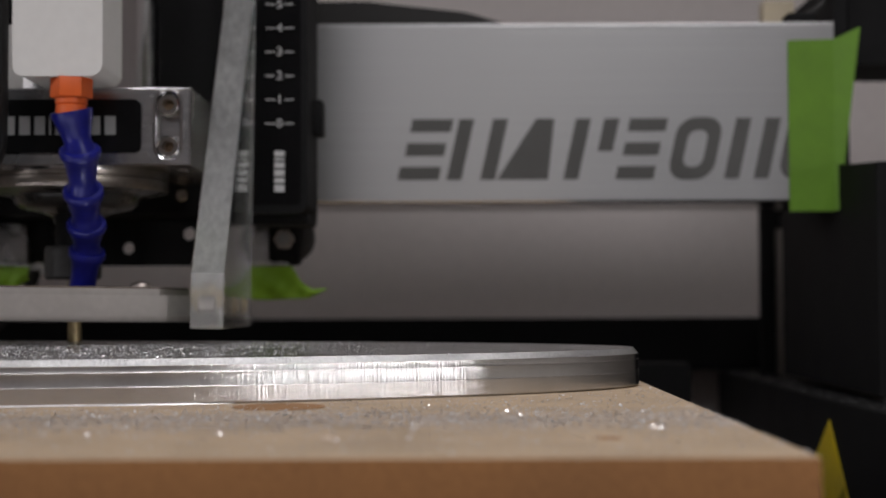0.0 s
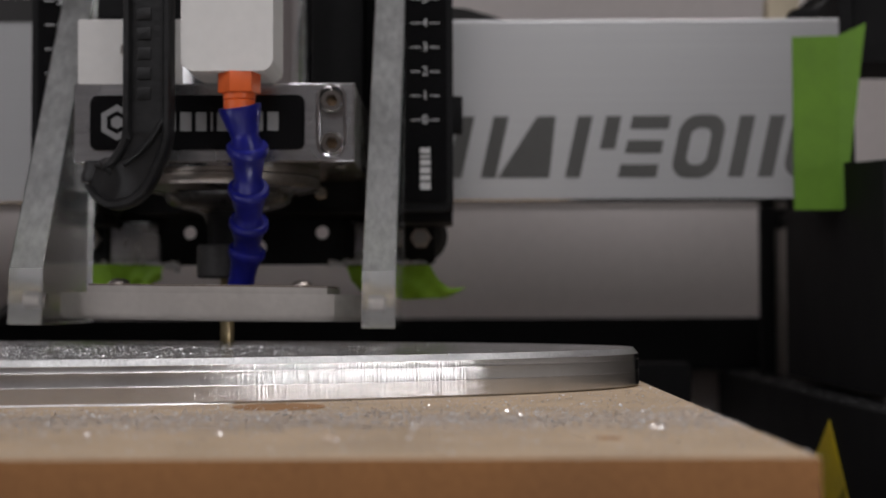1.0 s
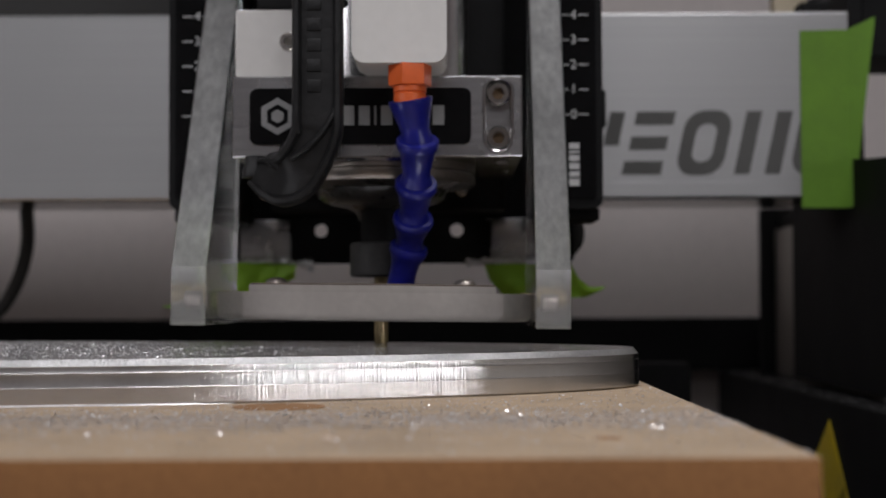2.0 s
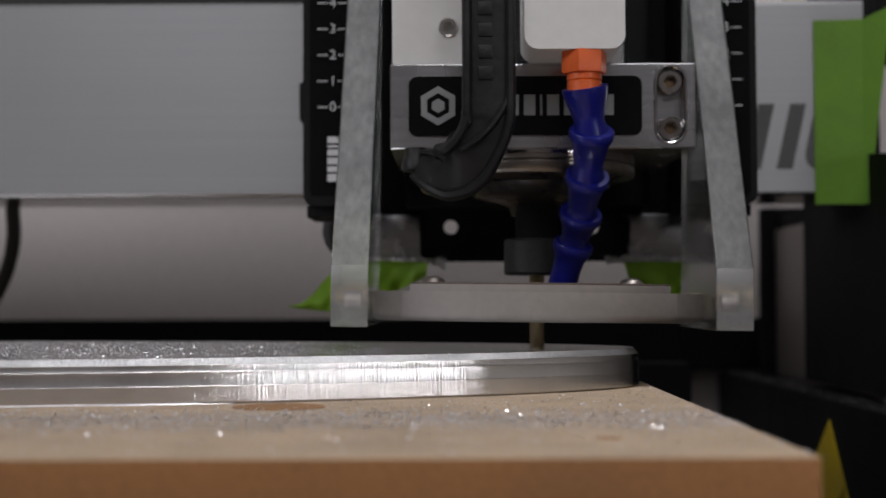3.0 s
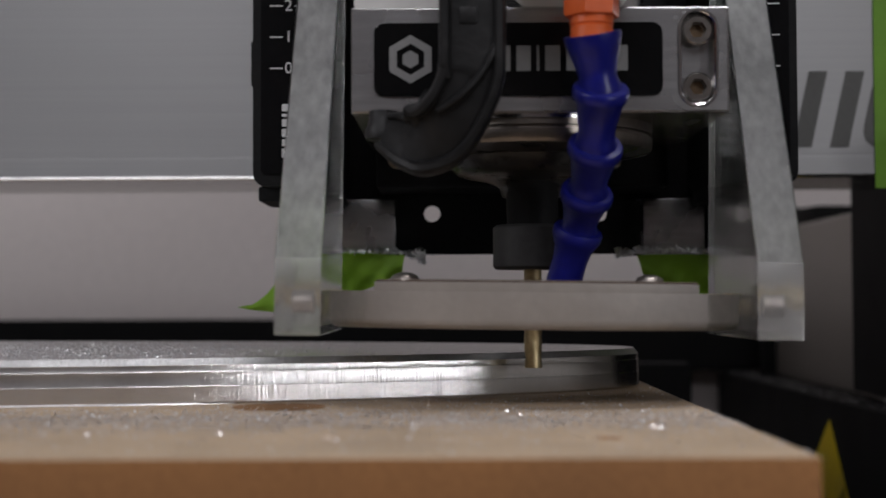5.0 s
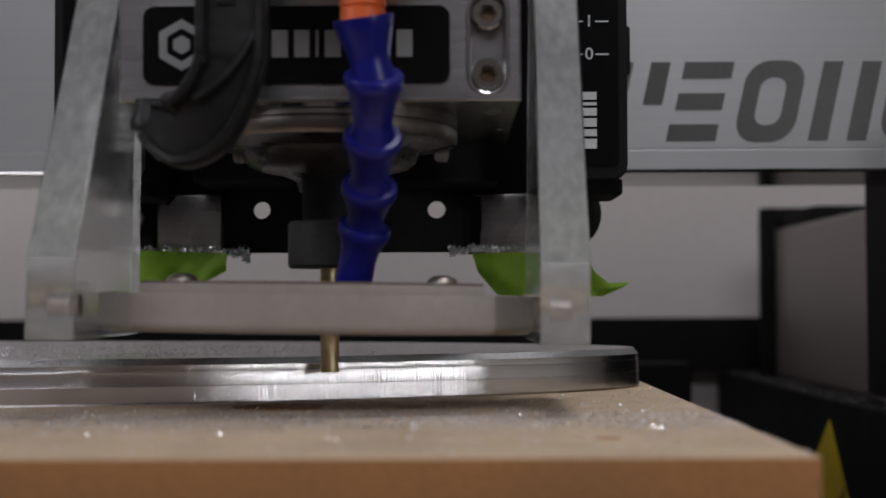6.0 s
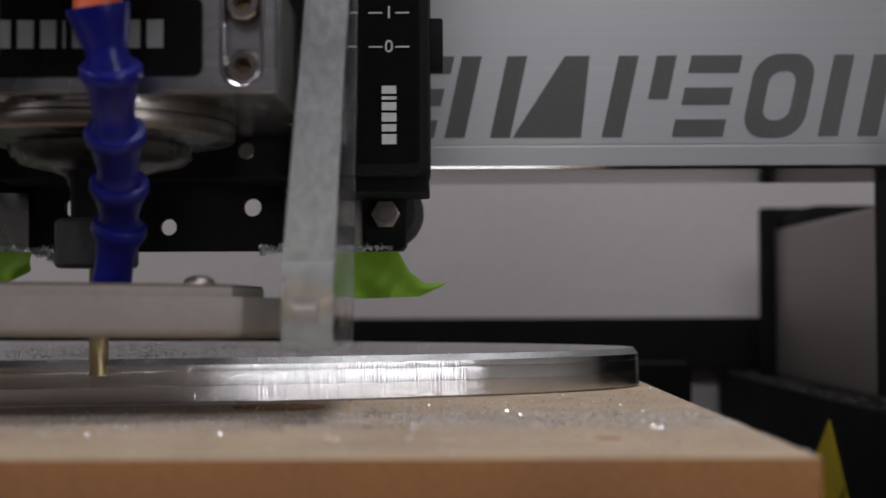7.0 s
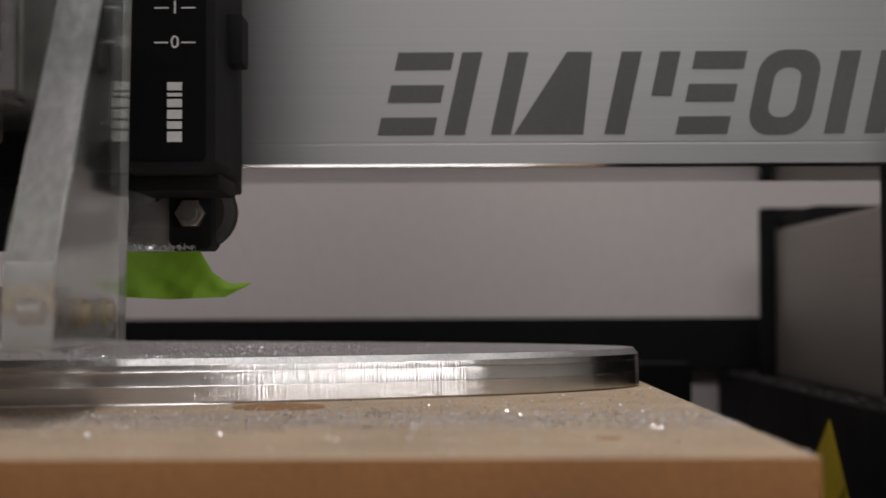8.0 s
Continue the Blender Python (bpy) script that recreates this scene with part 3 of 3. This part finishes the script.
    hexagon_ring(bm, -32.6, 61.6, 6.2, 4.0, -38.95, -38.65)
    prism(bm, ring_pts(-32.6, 61.6, 2.3, 6, math.pi / 6), xz, -38.95, -38.65)
    part("emblem", bm, M_DIM_PRINT, m, "light grey hexagon emblem", False)
    bm = bmesh.new()
    x = -21.5
    for w in (4.6, 4.8, 4.8, 4.6, 1.6, 4.8, 4.2, 0, 4.5, 4.8):
        if w:
            box(bm, x, x + w - 1.0, -38.9, -38.65, 58.5, 65.0)
        x += w + 0.55 if w else 2.0
    part("print_bar", bm, M_DIM_PRINT, m, "light grey printed bars", False)
    for z in (69.0, 54.4):
        bm = bmesh.new()
        socket_head(bm, 40.6, -34.2, z, 3.85, 3.7, 2.05)
        part("socket_screw", bm, M_ZINC, m, "steel socket screw")
        # disc at the socket's bottom, coloured for recess shade and the board's reflection
        bm = bmesh.new()
        prism(bm, ring_pts(40.6, z, 1.95, 6), xz, -35.4, -35.1)
        part("socket", bm, M_SOCKET, m, "hexagon socket floor, shade and board reflection painted dark brown")
    for x in (-31.5, 29):
        bm = bmesh.new()
        socket_head(bm, x, 50, 44, 2.6, 2.0, 1.3)
        part("bolt", bm, M_STEEL, c, "small steel bolt")
    bm = bmesh.new()
    lathe(bm, [(31, 47), (31, 320)], (0, -6, 0), "z", 56)
    part("motor_body", bm, M_CHROME, r, "polished silver motor body")
    bm = bmesh.new()
    lathe(bm, [(8.2, 29), (9.0, 31.5), (10.0, 32.2), (13.2, 33.4), (17.6, 34.2), (20.5, 35.0), (22.4, 36.6), (23.4, 39.2), (29, 40.2), (32.8, 41.0), (33.4, 42.0), (33.4, 44.4), (32.5, 44.7), (32.5, 45.2), (33.4, 45.5), (33.4, 48.2)], (0, -3, 0), "z", 56)
    for f in bm.faces:
        f.material_index = 1 if f.calc_center_median().z > 41.1 else 0
    part("nose", bm, [M_SKIRT, M_NOSE_RING], r, "black nose with a bright ring")
    bm = bmesh.new()
    lathe(bm, [(7.0, 20), (7.3, 31), (10, 35)], (0, -6, 0), "z", 28)
    part("shaft", bm, M_BLACK, r)
    bm = bmesh.new()
    lathe(bm, [(9.6, 8.8), (10.3, 9.6), (10.3, 20.2), (9.4, 21)], (-0.6, -6, 0), "z", 24)
    part("collet_nut", bm, M_COLLET, r, "matt black collet nut")
    bm = bmesh.new()
    cutter_mesh(bm)
    bm.transform(Matrix.Translation((0, -6, 0)))
    part("end_mill", bm, M_BRASS, r, "gold coated end mill")

    w = thing("white_guard", "white plastic guard block bolted above the router mount", "guard", 0, 0, 0)
    bm = bmesh.new()
    prism(bm, round_rect(-47.2, -4, 75.2, 98, 0.8, 2), xz, -35, -28, bevel=0.5)
    part("side_block", bm, M_WHITE, w)
    bm = bmesh.new()
    prism(bm, round_rect(-6.5, 23.6, 75.4, 130, 4.2, 10), xz, -62, -34, bevel=0.9)
    part("front_block", bm, M_WHITE, w)
    bm = bmesh.new()
    socket_head(bm, -29.4, -34.6, 87.2, 3.1, 1.6, 1.5)
    part("socket_screw", bm, M_STEEL, w, "dark steel socket screw")
    bm = bmesh.new()
    box(bm, -40, -6, -35.5, -30, 98.1, 140, 1)
    part("black_block", bm, M_BLACK, w)

    n = thing("coolant_nozzle", "blue segmented coolant hose with orange hexagon fitting", "coolant hose", 0, 0, 0)
    nozzle(n)

    k = thing("screw_clamp", "black cast iron screw clamp gripping the router mount", "clamp", 0, 0, 0)
    bm = bmesh.new()
    path = smooth_path([(-17.2, -60, 170), (-17.2, -60, 110), (-17.2, -60, 62), (-17.8, -59.5, 53), (-21, -58.5, 45.5), (-25.5, -56, 40.4), (-31.5, -51, 39.6), (-38, -45, 42)], 6)
    grow = [1.0 + 0.10 * max(0.0, min(1.0, (i - len(path) * 0.52) / 8)) - 0.5 * max(0.0, (i - len(path) * 0.8) / (len(path) * 0.2)) for i in range(len(path))]
    sweep(bm, path, 7.4, 2.6, up=(0, 1, 0), n=16, power=4.0, scale=grow)
    part("web", bm, M_IRON, k)
    for s in (-1, 1):
        edge = []
        for i, p in enumerate(path):
            t = (Vector(path[min(i + 1, len(path) - 1)]) - Vector(path[max(i - 1, 0)])).normalized()
            o = t.cross(Vector((0, 1, 0))).normalized()
            edge.append(Vector(p) + o * (s * 6.5 * grow[i]))
        bm = bmesh.new()
        sweep(bm, edge, 1.6, 4.6, up=(0, 1, 0), n=14, power=3.0, scale=grow)
        part("flange", bm, M_IRON, k)
    bm = bmesh.new()
    for i in range(5):
        box(bm, -20.4, -16.0, -63.1, -62.0, 66 + i * 6.5, 70 + i * 6.5, 0.3)
    part("cast_mark", bm, M_IRON, k, "raised cast marks")
    bm = bmesh.new()
    sweep(bm, smooth_path([(-11.4, -61.6, 63), (-12.2, -62.2, 59), (-15.5, -62.4, 53.5), (-20.2, -62.2, 48.6), (-25.5, -61, 45.4)]), 1.1, 1.5, up=(0, 1, 0), n=10)
    part("rib", bm, M_IRON, k, "curved stiffening rib")
    bm = bmesh.new()
    lathe(bm, [(0.6, -1.6), (2.3, -1.2), (2.7, 0), (2.4, 2.5), (1.6, 4)], (-35.5, -46, 35.6), "y", 18)
    part("swivel_knob", bm, M_SOCKET, k, "dull brown steel knob")
    bm = bmesh.new()
    lathe(bm, [(2.5, 0), (4.4, 0.5), (4.6, 2.5), (3.6, 4.5), (3.4, 7.5)], (-39.5, -42, 40.4), "z", 20)
    part("jaw_tip", bm, M_IRON, k)

    d = thing("dust_shoe", "clear acrylic dust shoe frame with two upright side plates", "dust shoe", 0, 0, 0)
    side = [(-58, -8.6), (8, -8.6), (8, 125), (4, 125), (-1, 109), (-57.5, 10)]
    for s in (-1, 1):
        bm = bmesh.new()
        prism(bm, side, yz, min(s * 52.2, s * 63.4), max(s * 52.2, s * 63.4), mi=0, side_mi=1, bevel=0.35)
        bm.normal_update()
        for f in bm.faces:
            if f.calc_center_median().z < 10.5 and abs(f.normal.x) < 0.5 and f.normal.y < 0.3:
                f.material_index = 2
        p = part("side_plate", bm, [M_CLEAR, M_FROST, M_FROST_LOW], d, "thick clear acrylic side plate with sawn edges")
        for yy in (-26, -4):
            bm = bmesh.new()
            lathe(bm, [(2.2, 0), (2.2, 9), (3.6, 9.1), (3.6, 13)], (s * 62.8, yy, -0.8), "x", 16)
            if s > 0:
                for v in bm.verts:
                    v.co.x = 2 * 62.8 - v.co.x
            part("screw", bm, M_SCREW, p, "cream nylon screw")
        bm = bmesh.new()
        lathe(bm, [(2.4, -2.6), (2.7, -2.3), (2.7, 2.3), (2.4, 2.6)], (s * 57, -50.5, -0.8), "x", 18)
        part("barrel_nut", bm, M_NUT, p, "steel barrel nut set in the acrylic")
    bm = bmesh.new()
    shoe_ring(bm, 52.0, -6.8, 2.4, -57, 20, 2.4)
    bm.normal_update()
    for f in bm.faces:
        f.material_index = 1 if abs(f.calc_center_median().x) > 42 else 0
    part("shoe_plate", bm, [M_MILKY, M_GREY_END], d, "milky acrylic base plate with a wide opening")
    bm = bmesh.new()
    shoe_ring(bm, 40.0, 2.4, 4.6, -57, 20, 0.02)
    part("upper_plate", bm, M_MILKY, d, "thin milky acrylic cover plate")
    bm = bmesh.new()
    shoe_ring(bm, 39.6, 4.6, 5.2, -56.8, 20, 0.02)
    part("gasket", bm, M_GASKET, d, "thin brown gasket sheet")
    for x in (-33, 30):
        bm = bmesh.new()
        lathe(bm, [(4.0, 0), (4.0, 0.5), (3.2, 1.8), (1.6, 2.5), (0.2, 2.6)], (x, -32, 4.7), "z", 20)
        part("button_screw", bm, M_NUT, d, "domed steel screw")

    tapes = []
    for s, top, low in ((1, [(38, 15), (72.5, 15.2), (76, 9), (80.5, 5.6), (87, 5.9)],
                         [(40, 9), (46, 2.0), (62, 1.0), (79, 1.6), (85.5, 4.6), (87, 5.7)]),
                        (-1, [(-37.5, 15.2), (-52, 15.9), (-68.5, 16.2), (-73, 13.6), (-78, 8.5), (-83, 2.4), (-87, -0.6), (-92, -1.4)],
                         [(-38.5, 9.8), (-44, 6.8), (-52, 3.4), (-60, -2.0), (-68, -5.6), (-76, -3.6), (-87, -2.6), (-92, -1.6)])):
        t = thing("masking_tape", "crumpled green masking tape hanging under the carriage with chips stuck on", "tape", 0, 0, 0)
        bm = bmesh.new()
        hanging_tape(bm, top, low)
        part("strip", bm, M_GREEN_BACKLIT, t)

        def clump():
            # thickest at the inner end, where it hangs over the edge
            u = random.random()
            x = 31 + 40 * u ** 1.6
            drop = random.uniform(-4.2, 0.6) * max(0.0, 1 - (x - 31) / 9) * (1.0 if s < 0 else 0.5)
            return s * x, random.uniform(62.5, 66), 15.7 + drop + abs(random.gauss(0, 0.7))
        chips("chip_clump", "clump of curled shavings", 420, clump, 0.55, M_CHIP, t, tilt=1.5)
        tapes.append(t)
    return [c, r, w, n, k, d] + tapes


def plate_with_holes(bm, x0, x1, z0, z1, holes, y0, y1):
    """A flat plate whose round holes go right through: a grid of cells, each hole in a cell of its own."""
    holes = sorted(holes)
    cuts = [x0] + [(a[0] + b[0]) / 2 for a, b in zip(holes, holes[1:])] + [x1]
    for (cx, cz, r), xa, xb in zip(holes, cuts, cuts[1:]):
        n = 24
        rows = []
        for d in (y0, y1):
            ring = [bm.verts.new((u, d, v)) for u, v in ring_pts(cx, cz, r, n)]
            edge = []
            for i in range(n):
                a = 2 * math.pi * i / n
                c, s = math.cos(a), math.sin(a)
                k = min(((xb - cx) if c > 0 else (cx - xa)) / max(abs(c), 1e-6), ((z1 - cz) if s > 0 else (cz - z0)) / max(abs(s), 1e-6))
                edge.append([cx + c * k, cz + s * k])
            for qx, qz in ((xa, z0), (xb, z0), (xb, z1), (xa, z1)):
                i = min(range(n), key=lambda q: (edge[q][0] - qx) ** 2 + (edge[q][1] - qz) ** 2)
                edge[i] = [qx, qz]
            edge = [bm.verts.new((u, d, v)) for u, v in edge]
            rows.append((ring, edge))
        for i in range(n):
            j = (i + 1) % n
            for ring, edge in rows:
                bm.faces.new((ring[i], ring[j], edge[j], edge[i]))
            bm.faces.new((rows[0][0][i], rows[0][0][j], rows[1][0][j], rows[1][0][i]))
            if abs(rows[0][1][i].co.z - rows[0][1][j].co.z) < 0.1:
                bm.faces.new((rows[0][1][i], rows[0][1][j], rows[1][1][j], rows[1][1][i]))
    for xe in (x0, x1):
        bm.faces.new([bm.verts.new(p) for p in ((xe, y0, z0), (xe, y1, z0), (xe, y1, z1), (xe, y0, z1))])
    bmesh.ops.remove_doubles(bm, verts=bm.verts, dist=0.02)


def pocket_plate(bm, x0, x1, z0, z1, inner, y0, y1):
    """A chamfered front plate with a rounded slot right through it near one end."""
    xs, e = inner[len(inner) // 2][0] - 3.5, 0.5
    m = len(inner) // 4
    outs, lips = [], []
    for k, (sx, sz) in enumerate(((x1, z1), (xs, z1), (xs, z0), (x1, z0))):
        for i in range(m):
            u, v = inner[k * m + i]
            half = m // 2
            on_x = i < half if k % 2 == 0 else i > half
            p = (sx, sz) if i == half else ((sx, v) if on_x else (u, sz))
            outs.append(p)
            lips.append((min(p[0], x1 - e), min(max(p[1], z0 + e), z1 - e)))
    rows = [[bm.verts.new((u, d, v)) for u, v in q] for q, d in ((inner, y1), (inner, y0), (lips, y0), (outs, y0 + e), (outs, y1))]
    n = len(inner)
    for r, (p, q) in enumerate(zip(rows, rows[1:])):
        for i in range(n):
            j = (i + 1) % n
            if r < 2 or not (outs[i][0] == xs and outs[j][0] == xs):
                bm.faces.new((p[i], p[j], q[j], q[i]))
    f = [(x0 + e, z0 + e), (xs, z0 + e), (xs, z1 - e), (x0 + e, z1 - e)]
    o = [(x0, z0), (xs, z0), (xs, z1), (x0, z1)]
    ring = [[bm.verts.new((u, d, v)) for u, v in q] for q, d in ((f, y0), (o, y0 + e), (o, y1))]
    bm.faces.new(ring[0])
    for p, q in zip(ring, ring[1:]):
        for i in (0, 2, 3):
            j = (i + 1) % 4
            bm.faces.new((p[i], p[j], q[j], q[i]))


def socket_head(bm, cx, y, cz, r, h, hexr):
    """Cap screw that faces the camera side, with a deep hexagon socket."""
    n = 24
    rings = []
    for rad, d in ((r, 0), (r, -h + 0.5), (r - 0.45, -h)):
        rings.append([bm.verts.new((u, y + d, v)) for u, v in ring_pts(cx, cz, rad, n)])
    for d in (-h, -h * 0.25):
        row = []
        for i in range(n):
            a = 2 * math.pi * i / n
            k = hexr * math.cos(math.pi / 6) / math.cos((a % (math.pi / 3)) - math.pi / 6) * 1.1
            row.append(bm.verts.new((cx + k * math.cos(a), y + d, cz + k * math.sin(a))))
        rings.append(row)
    for a, b in zip(rings, rings[1:]):
        for i in range(n):
            bm.faces.new((a[i], a[(i + 1) % n], b[(i + 1) % n], b[i]))
    bm.faces.new(rings[-1])


def hexagon_ring(bm, cx, cz, r1, r0, y0, y1):
    o, i = ring_pts(cx, cz, r1, 6, math.pi / 6), ring_pts(cx, cz, r0, 6, math.pi / 6)
    for k in range(6):
        j = (k + 1) % 6
        prism(bm, [o[k], o[j], i[j], i[k]], xz, y0, y1)
    bmesh.ops.remove_doubles(bm, verts=bm.verts, dist=0.001)


def cutter_mesh(bm):
    """Shank above, two twisted flutes below."""
    lathe(bm, [(2.42, 2), (2.42, 9.5)], (0, 0, 0), "z", 20)
    rows = []
    for i in range(33):
        z = 2 - 20.2 * i / 32
        tw = i * 0.2
        row = []
        for j in range(24):
            a = 2 * math.pi * j / 24
            r = 2.42 * (1 - 0.1 * max(0.0, math.sin(2 * a)) ** 2)
            row.append(bm.verts.new((r * math.cos(a + tw), r * math.sin(a + tw), z)))
        rows.append(row)
    for a, b in zip(rows, rows[1:]):
        for j in range(24):
            bm.faces.new((a[j], a[(j + 1) % 24], b[(j + 1) % 24], b[j]))
    bm.faces.new(rows[-1])
    bm.faces.new(rows[0])


def nozzle(n):
    bm = bmesh.new()
    prism(bm, ring_pts(11.8, -56, 7.0, 6, 0.2), xy, 68.6, 75.6, bevel=0.7)
    part("hex_fitting", bm, M_ORANGE, n, "orange hexagon fitting")
    bm = bmesh.new()
    lathe(bm, [(5.2, 60), (5.2, 66.0), (4.9, 66.4), (5.3, 66.8), (5.3, 69)], (11.8, -56, 0), "z", 24)
    part("fitting_neck", bm, M_ORANGE, n, "orange threaded neck")
    joints = [Vector(p) for p in ((12.1, -56, 63.2), (14.1, -53, 50.1), (13.3, -45.4, 37.2), (12.0, -36, 26.4), (10.2, -28.5, 17.0), (7.2, -23, 4.9))]
    for i, (a, b) in enumerate(zip(joints, joints[1:])):
        t = b - a
        ln = t.length
        m = Matrix.Translation(a) @ t.to_track_quat("Z", "Y").to_matrix().to_4x4()
        bm = bmesh.new()
        if i == 4:
            prof = [(4.6, -2.2), (6.3, -2.0), (6.6, -1.3), (6.6, 0.2), (6.0, 1.4), (5.0, 3.8), (4.6, ln * 0.55), (4.8, ln), (3.8, ln)]
        else:
            prof = [(5.0, -2.4), (6.9, -2.2), (7.3, -1.6), (7.3, 0.0), (6.9, 0.9), (6.1, 2.2), (5.3, ln * 0.42), (4.8, ln * 0.6), (5.0, ln * 0.74), (5.7, ln * 0.86), (5.4, ln)]
            if i == 0:
                prof = [(7.0, -1.5), (7.0, -0.3), (6.2, ln * 0.2), (5.0, ln * 0.5), (4.6, ln * 0.66), (5.3, ln * 0.85), (5.3, ln)]
        thin = (1.0, 0.95, 0.95, 0.93, 0.98)[i]
        lathe(bm, [(r * thin, h) for r, h in prof], (0, 0, 0), "z", 28)
        bm.transform(m)
        part("segment", bm, M_BLUE, n)


def shoe_ring(bm, half, z0, z1, front, bow, r0=0.1):
    """Flat plate between the side plates: strongly bowed front, big opening."""
    outer, inner = [], []
    n = 32
    for i in range(n + 1):
        u = -1 + 2 * i / n
        outer.append((half * u, front + bow * (1 - math.sqrt(1 - 0.92 * (u * half / 52.0) ** 2)) / 0.717))
    outer += [(half, 6), (-half, 6)]
    for x, y in outer:
        inner.append((x * 0.62, -14 + (y + 24) * 0.5))
    n = len(outer)
    rows = [[bm.verts.new((x, y, z0)) for x, y in inner]]
    for e, h in [(r0 * (1 - math.sin(k * math.pi / 6)), r0 * (1 - math.cos(k * math.pi / 6))) for k in range(4)] + [(0, z1 - z0)]:
        rows.append([bm.verts.new((x * (1 - e / half), y + (e if y < 0 else 0), z0 + h)) for x, y in outer])
    rows.append([bm.verts.new((x, y, z1)) for x, y in inner])
    for a, b in zip(rows, rows[1:] + rows[:1]):
        for i in range(n):
            j = (i + 1) % n
            bm.faces.new((a[i], a[j], b[j], b[i]))


def hanging_tape(bm, top, low):
    """A limp strip between an upper and a lower edge, with soft folds."""
    def along(pts, u):
        run = [0.0]
        for p, q in zip(pts, pts[1:]):
            run.append(run[-1] + math.hypot(q[0] - p[0], q[1] - p[1]))
        return (np.interp(u * run[-1], run, [p[0] for p in pts]), np.interp(u * run[-1], run, [p[1] for p in pts]))
    nu, nv = 40, 10
    sheets = []
    for d in (0.0, 0.3):
        grid = []
        for i in range(nu + 1):
            (x0, z0), (x1, z1) = along(top, i / nu), along(low, i / nu)
            col = []
            for k in range(nv + 1):
                v = k / nv
                x, z = x0 + (x1 - x0) * v, z0 + (z1 - z0) * v
                fold = 1.5 * math.sin(x * 0.23) + v * (1.3 * math.sin(x * 0.41 + z * 0.5) + 0.7 * math.sin(x * 0.9 - z * 0.7)) + 2.2 * abs(v - 0.62)
                col.append(bm.verts.new((x, 63 + d + fold + (15 - z) * 0.2, z)))
            grid.append(col)
        for i in range(nu):
            for k in range(nv):
                bm.faces.new((grid[i][k], grid[i + 1][k], grid[i + 1][k + 1], grid[i][k + 1]))
        sheets.append(grid)
    f, r = sheets
    for i in range(nu):
        for k in (0, nv):
            bm.faces.new((f[i][k], f[i + 1][k], r[i + 1][k], r[i][k]))
    for i in (0, nu):
        for k in range(nv):
            bm.faces.new((f[i][k], f[i][k + 1], r[i][k + 1], r[i][k]))


# ---- motion ----
def cutter_path(ts):
    """The cutter's axis runs at a steady feed round a superellipse."""
    cx, cy, a, b, n, feed = -228.2, 443.7, 289.44, 92.79, 1.941, 58.45
    th = np.linspace(math.pi * 0.75, -math.pi * 0.75, 4001)
    c, s = np.cos(th), np.sin(th)
    x = cx + a * np.sign(c) * np.abs(c) ** (2 / n)
    y = cy + b * np.sign(s) * np.abs(s) ** (2 / n)
    run = np.r_[0, np.cumsum(np.hypot(np.diff(x), np.diff(y)))]
    begin = np.interp(cx + 88.9, x[:2000], run[:2000])
    q = begin + feed * np.asarray(ts)
    return np.interp(q, run, x), np.interp(q, run, y)


def motions():
    ts = [i * 0.1 for i in range(81)]
    xs, ys = cutter_path(ts)
    # the loosely hung shoe leans a little and is pushed aside at the end of the oval
    push = np.interp(ts, [0, 0.5, 1.5, 3.0, 3.5, 4.0, 4.5, 5.8, 6.5, 7.2, 8.0], [0, 0, -0.4, -1.5, -1.9, -1.9, -2.0, -0.7, -0.4, -0.2, 0])
    lift = np.interp(ts, [0, 1.5, 3.0, 4.0, 5.8, 6.5, 8.0], [0.7, 0.8, 0.4, 0.3, -0.5, -0.6, -0.6])
    for ob in riders:
        if ob.name == "dust_shoe":
            walk(ob, [(t, pose((x + p) * MM, y * MM, EYE_Z + h * MM, 0, 0.8, 0)) for t, x, y, p, h in zip(ts, xs, ys, push, lift)])
        else:
            walk(ob, [(t, pose(x * MM, y * MM, EYE_Z)) for t, x, y in zip(ts, xs, ys)])
    for ob in beams:
        walk(ob, [(t, pose(0, (y + 124) * MM, EYE_Z)) for t, y in zip(ts, ys)])


room()
bench()
spoil_board()
plaque()
rails()
beams = gantry()
riders = carriage()
all_chips()
motions()
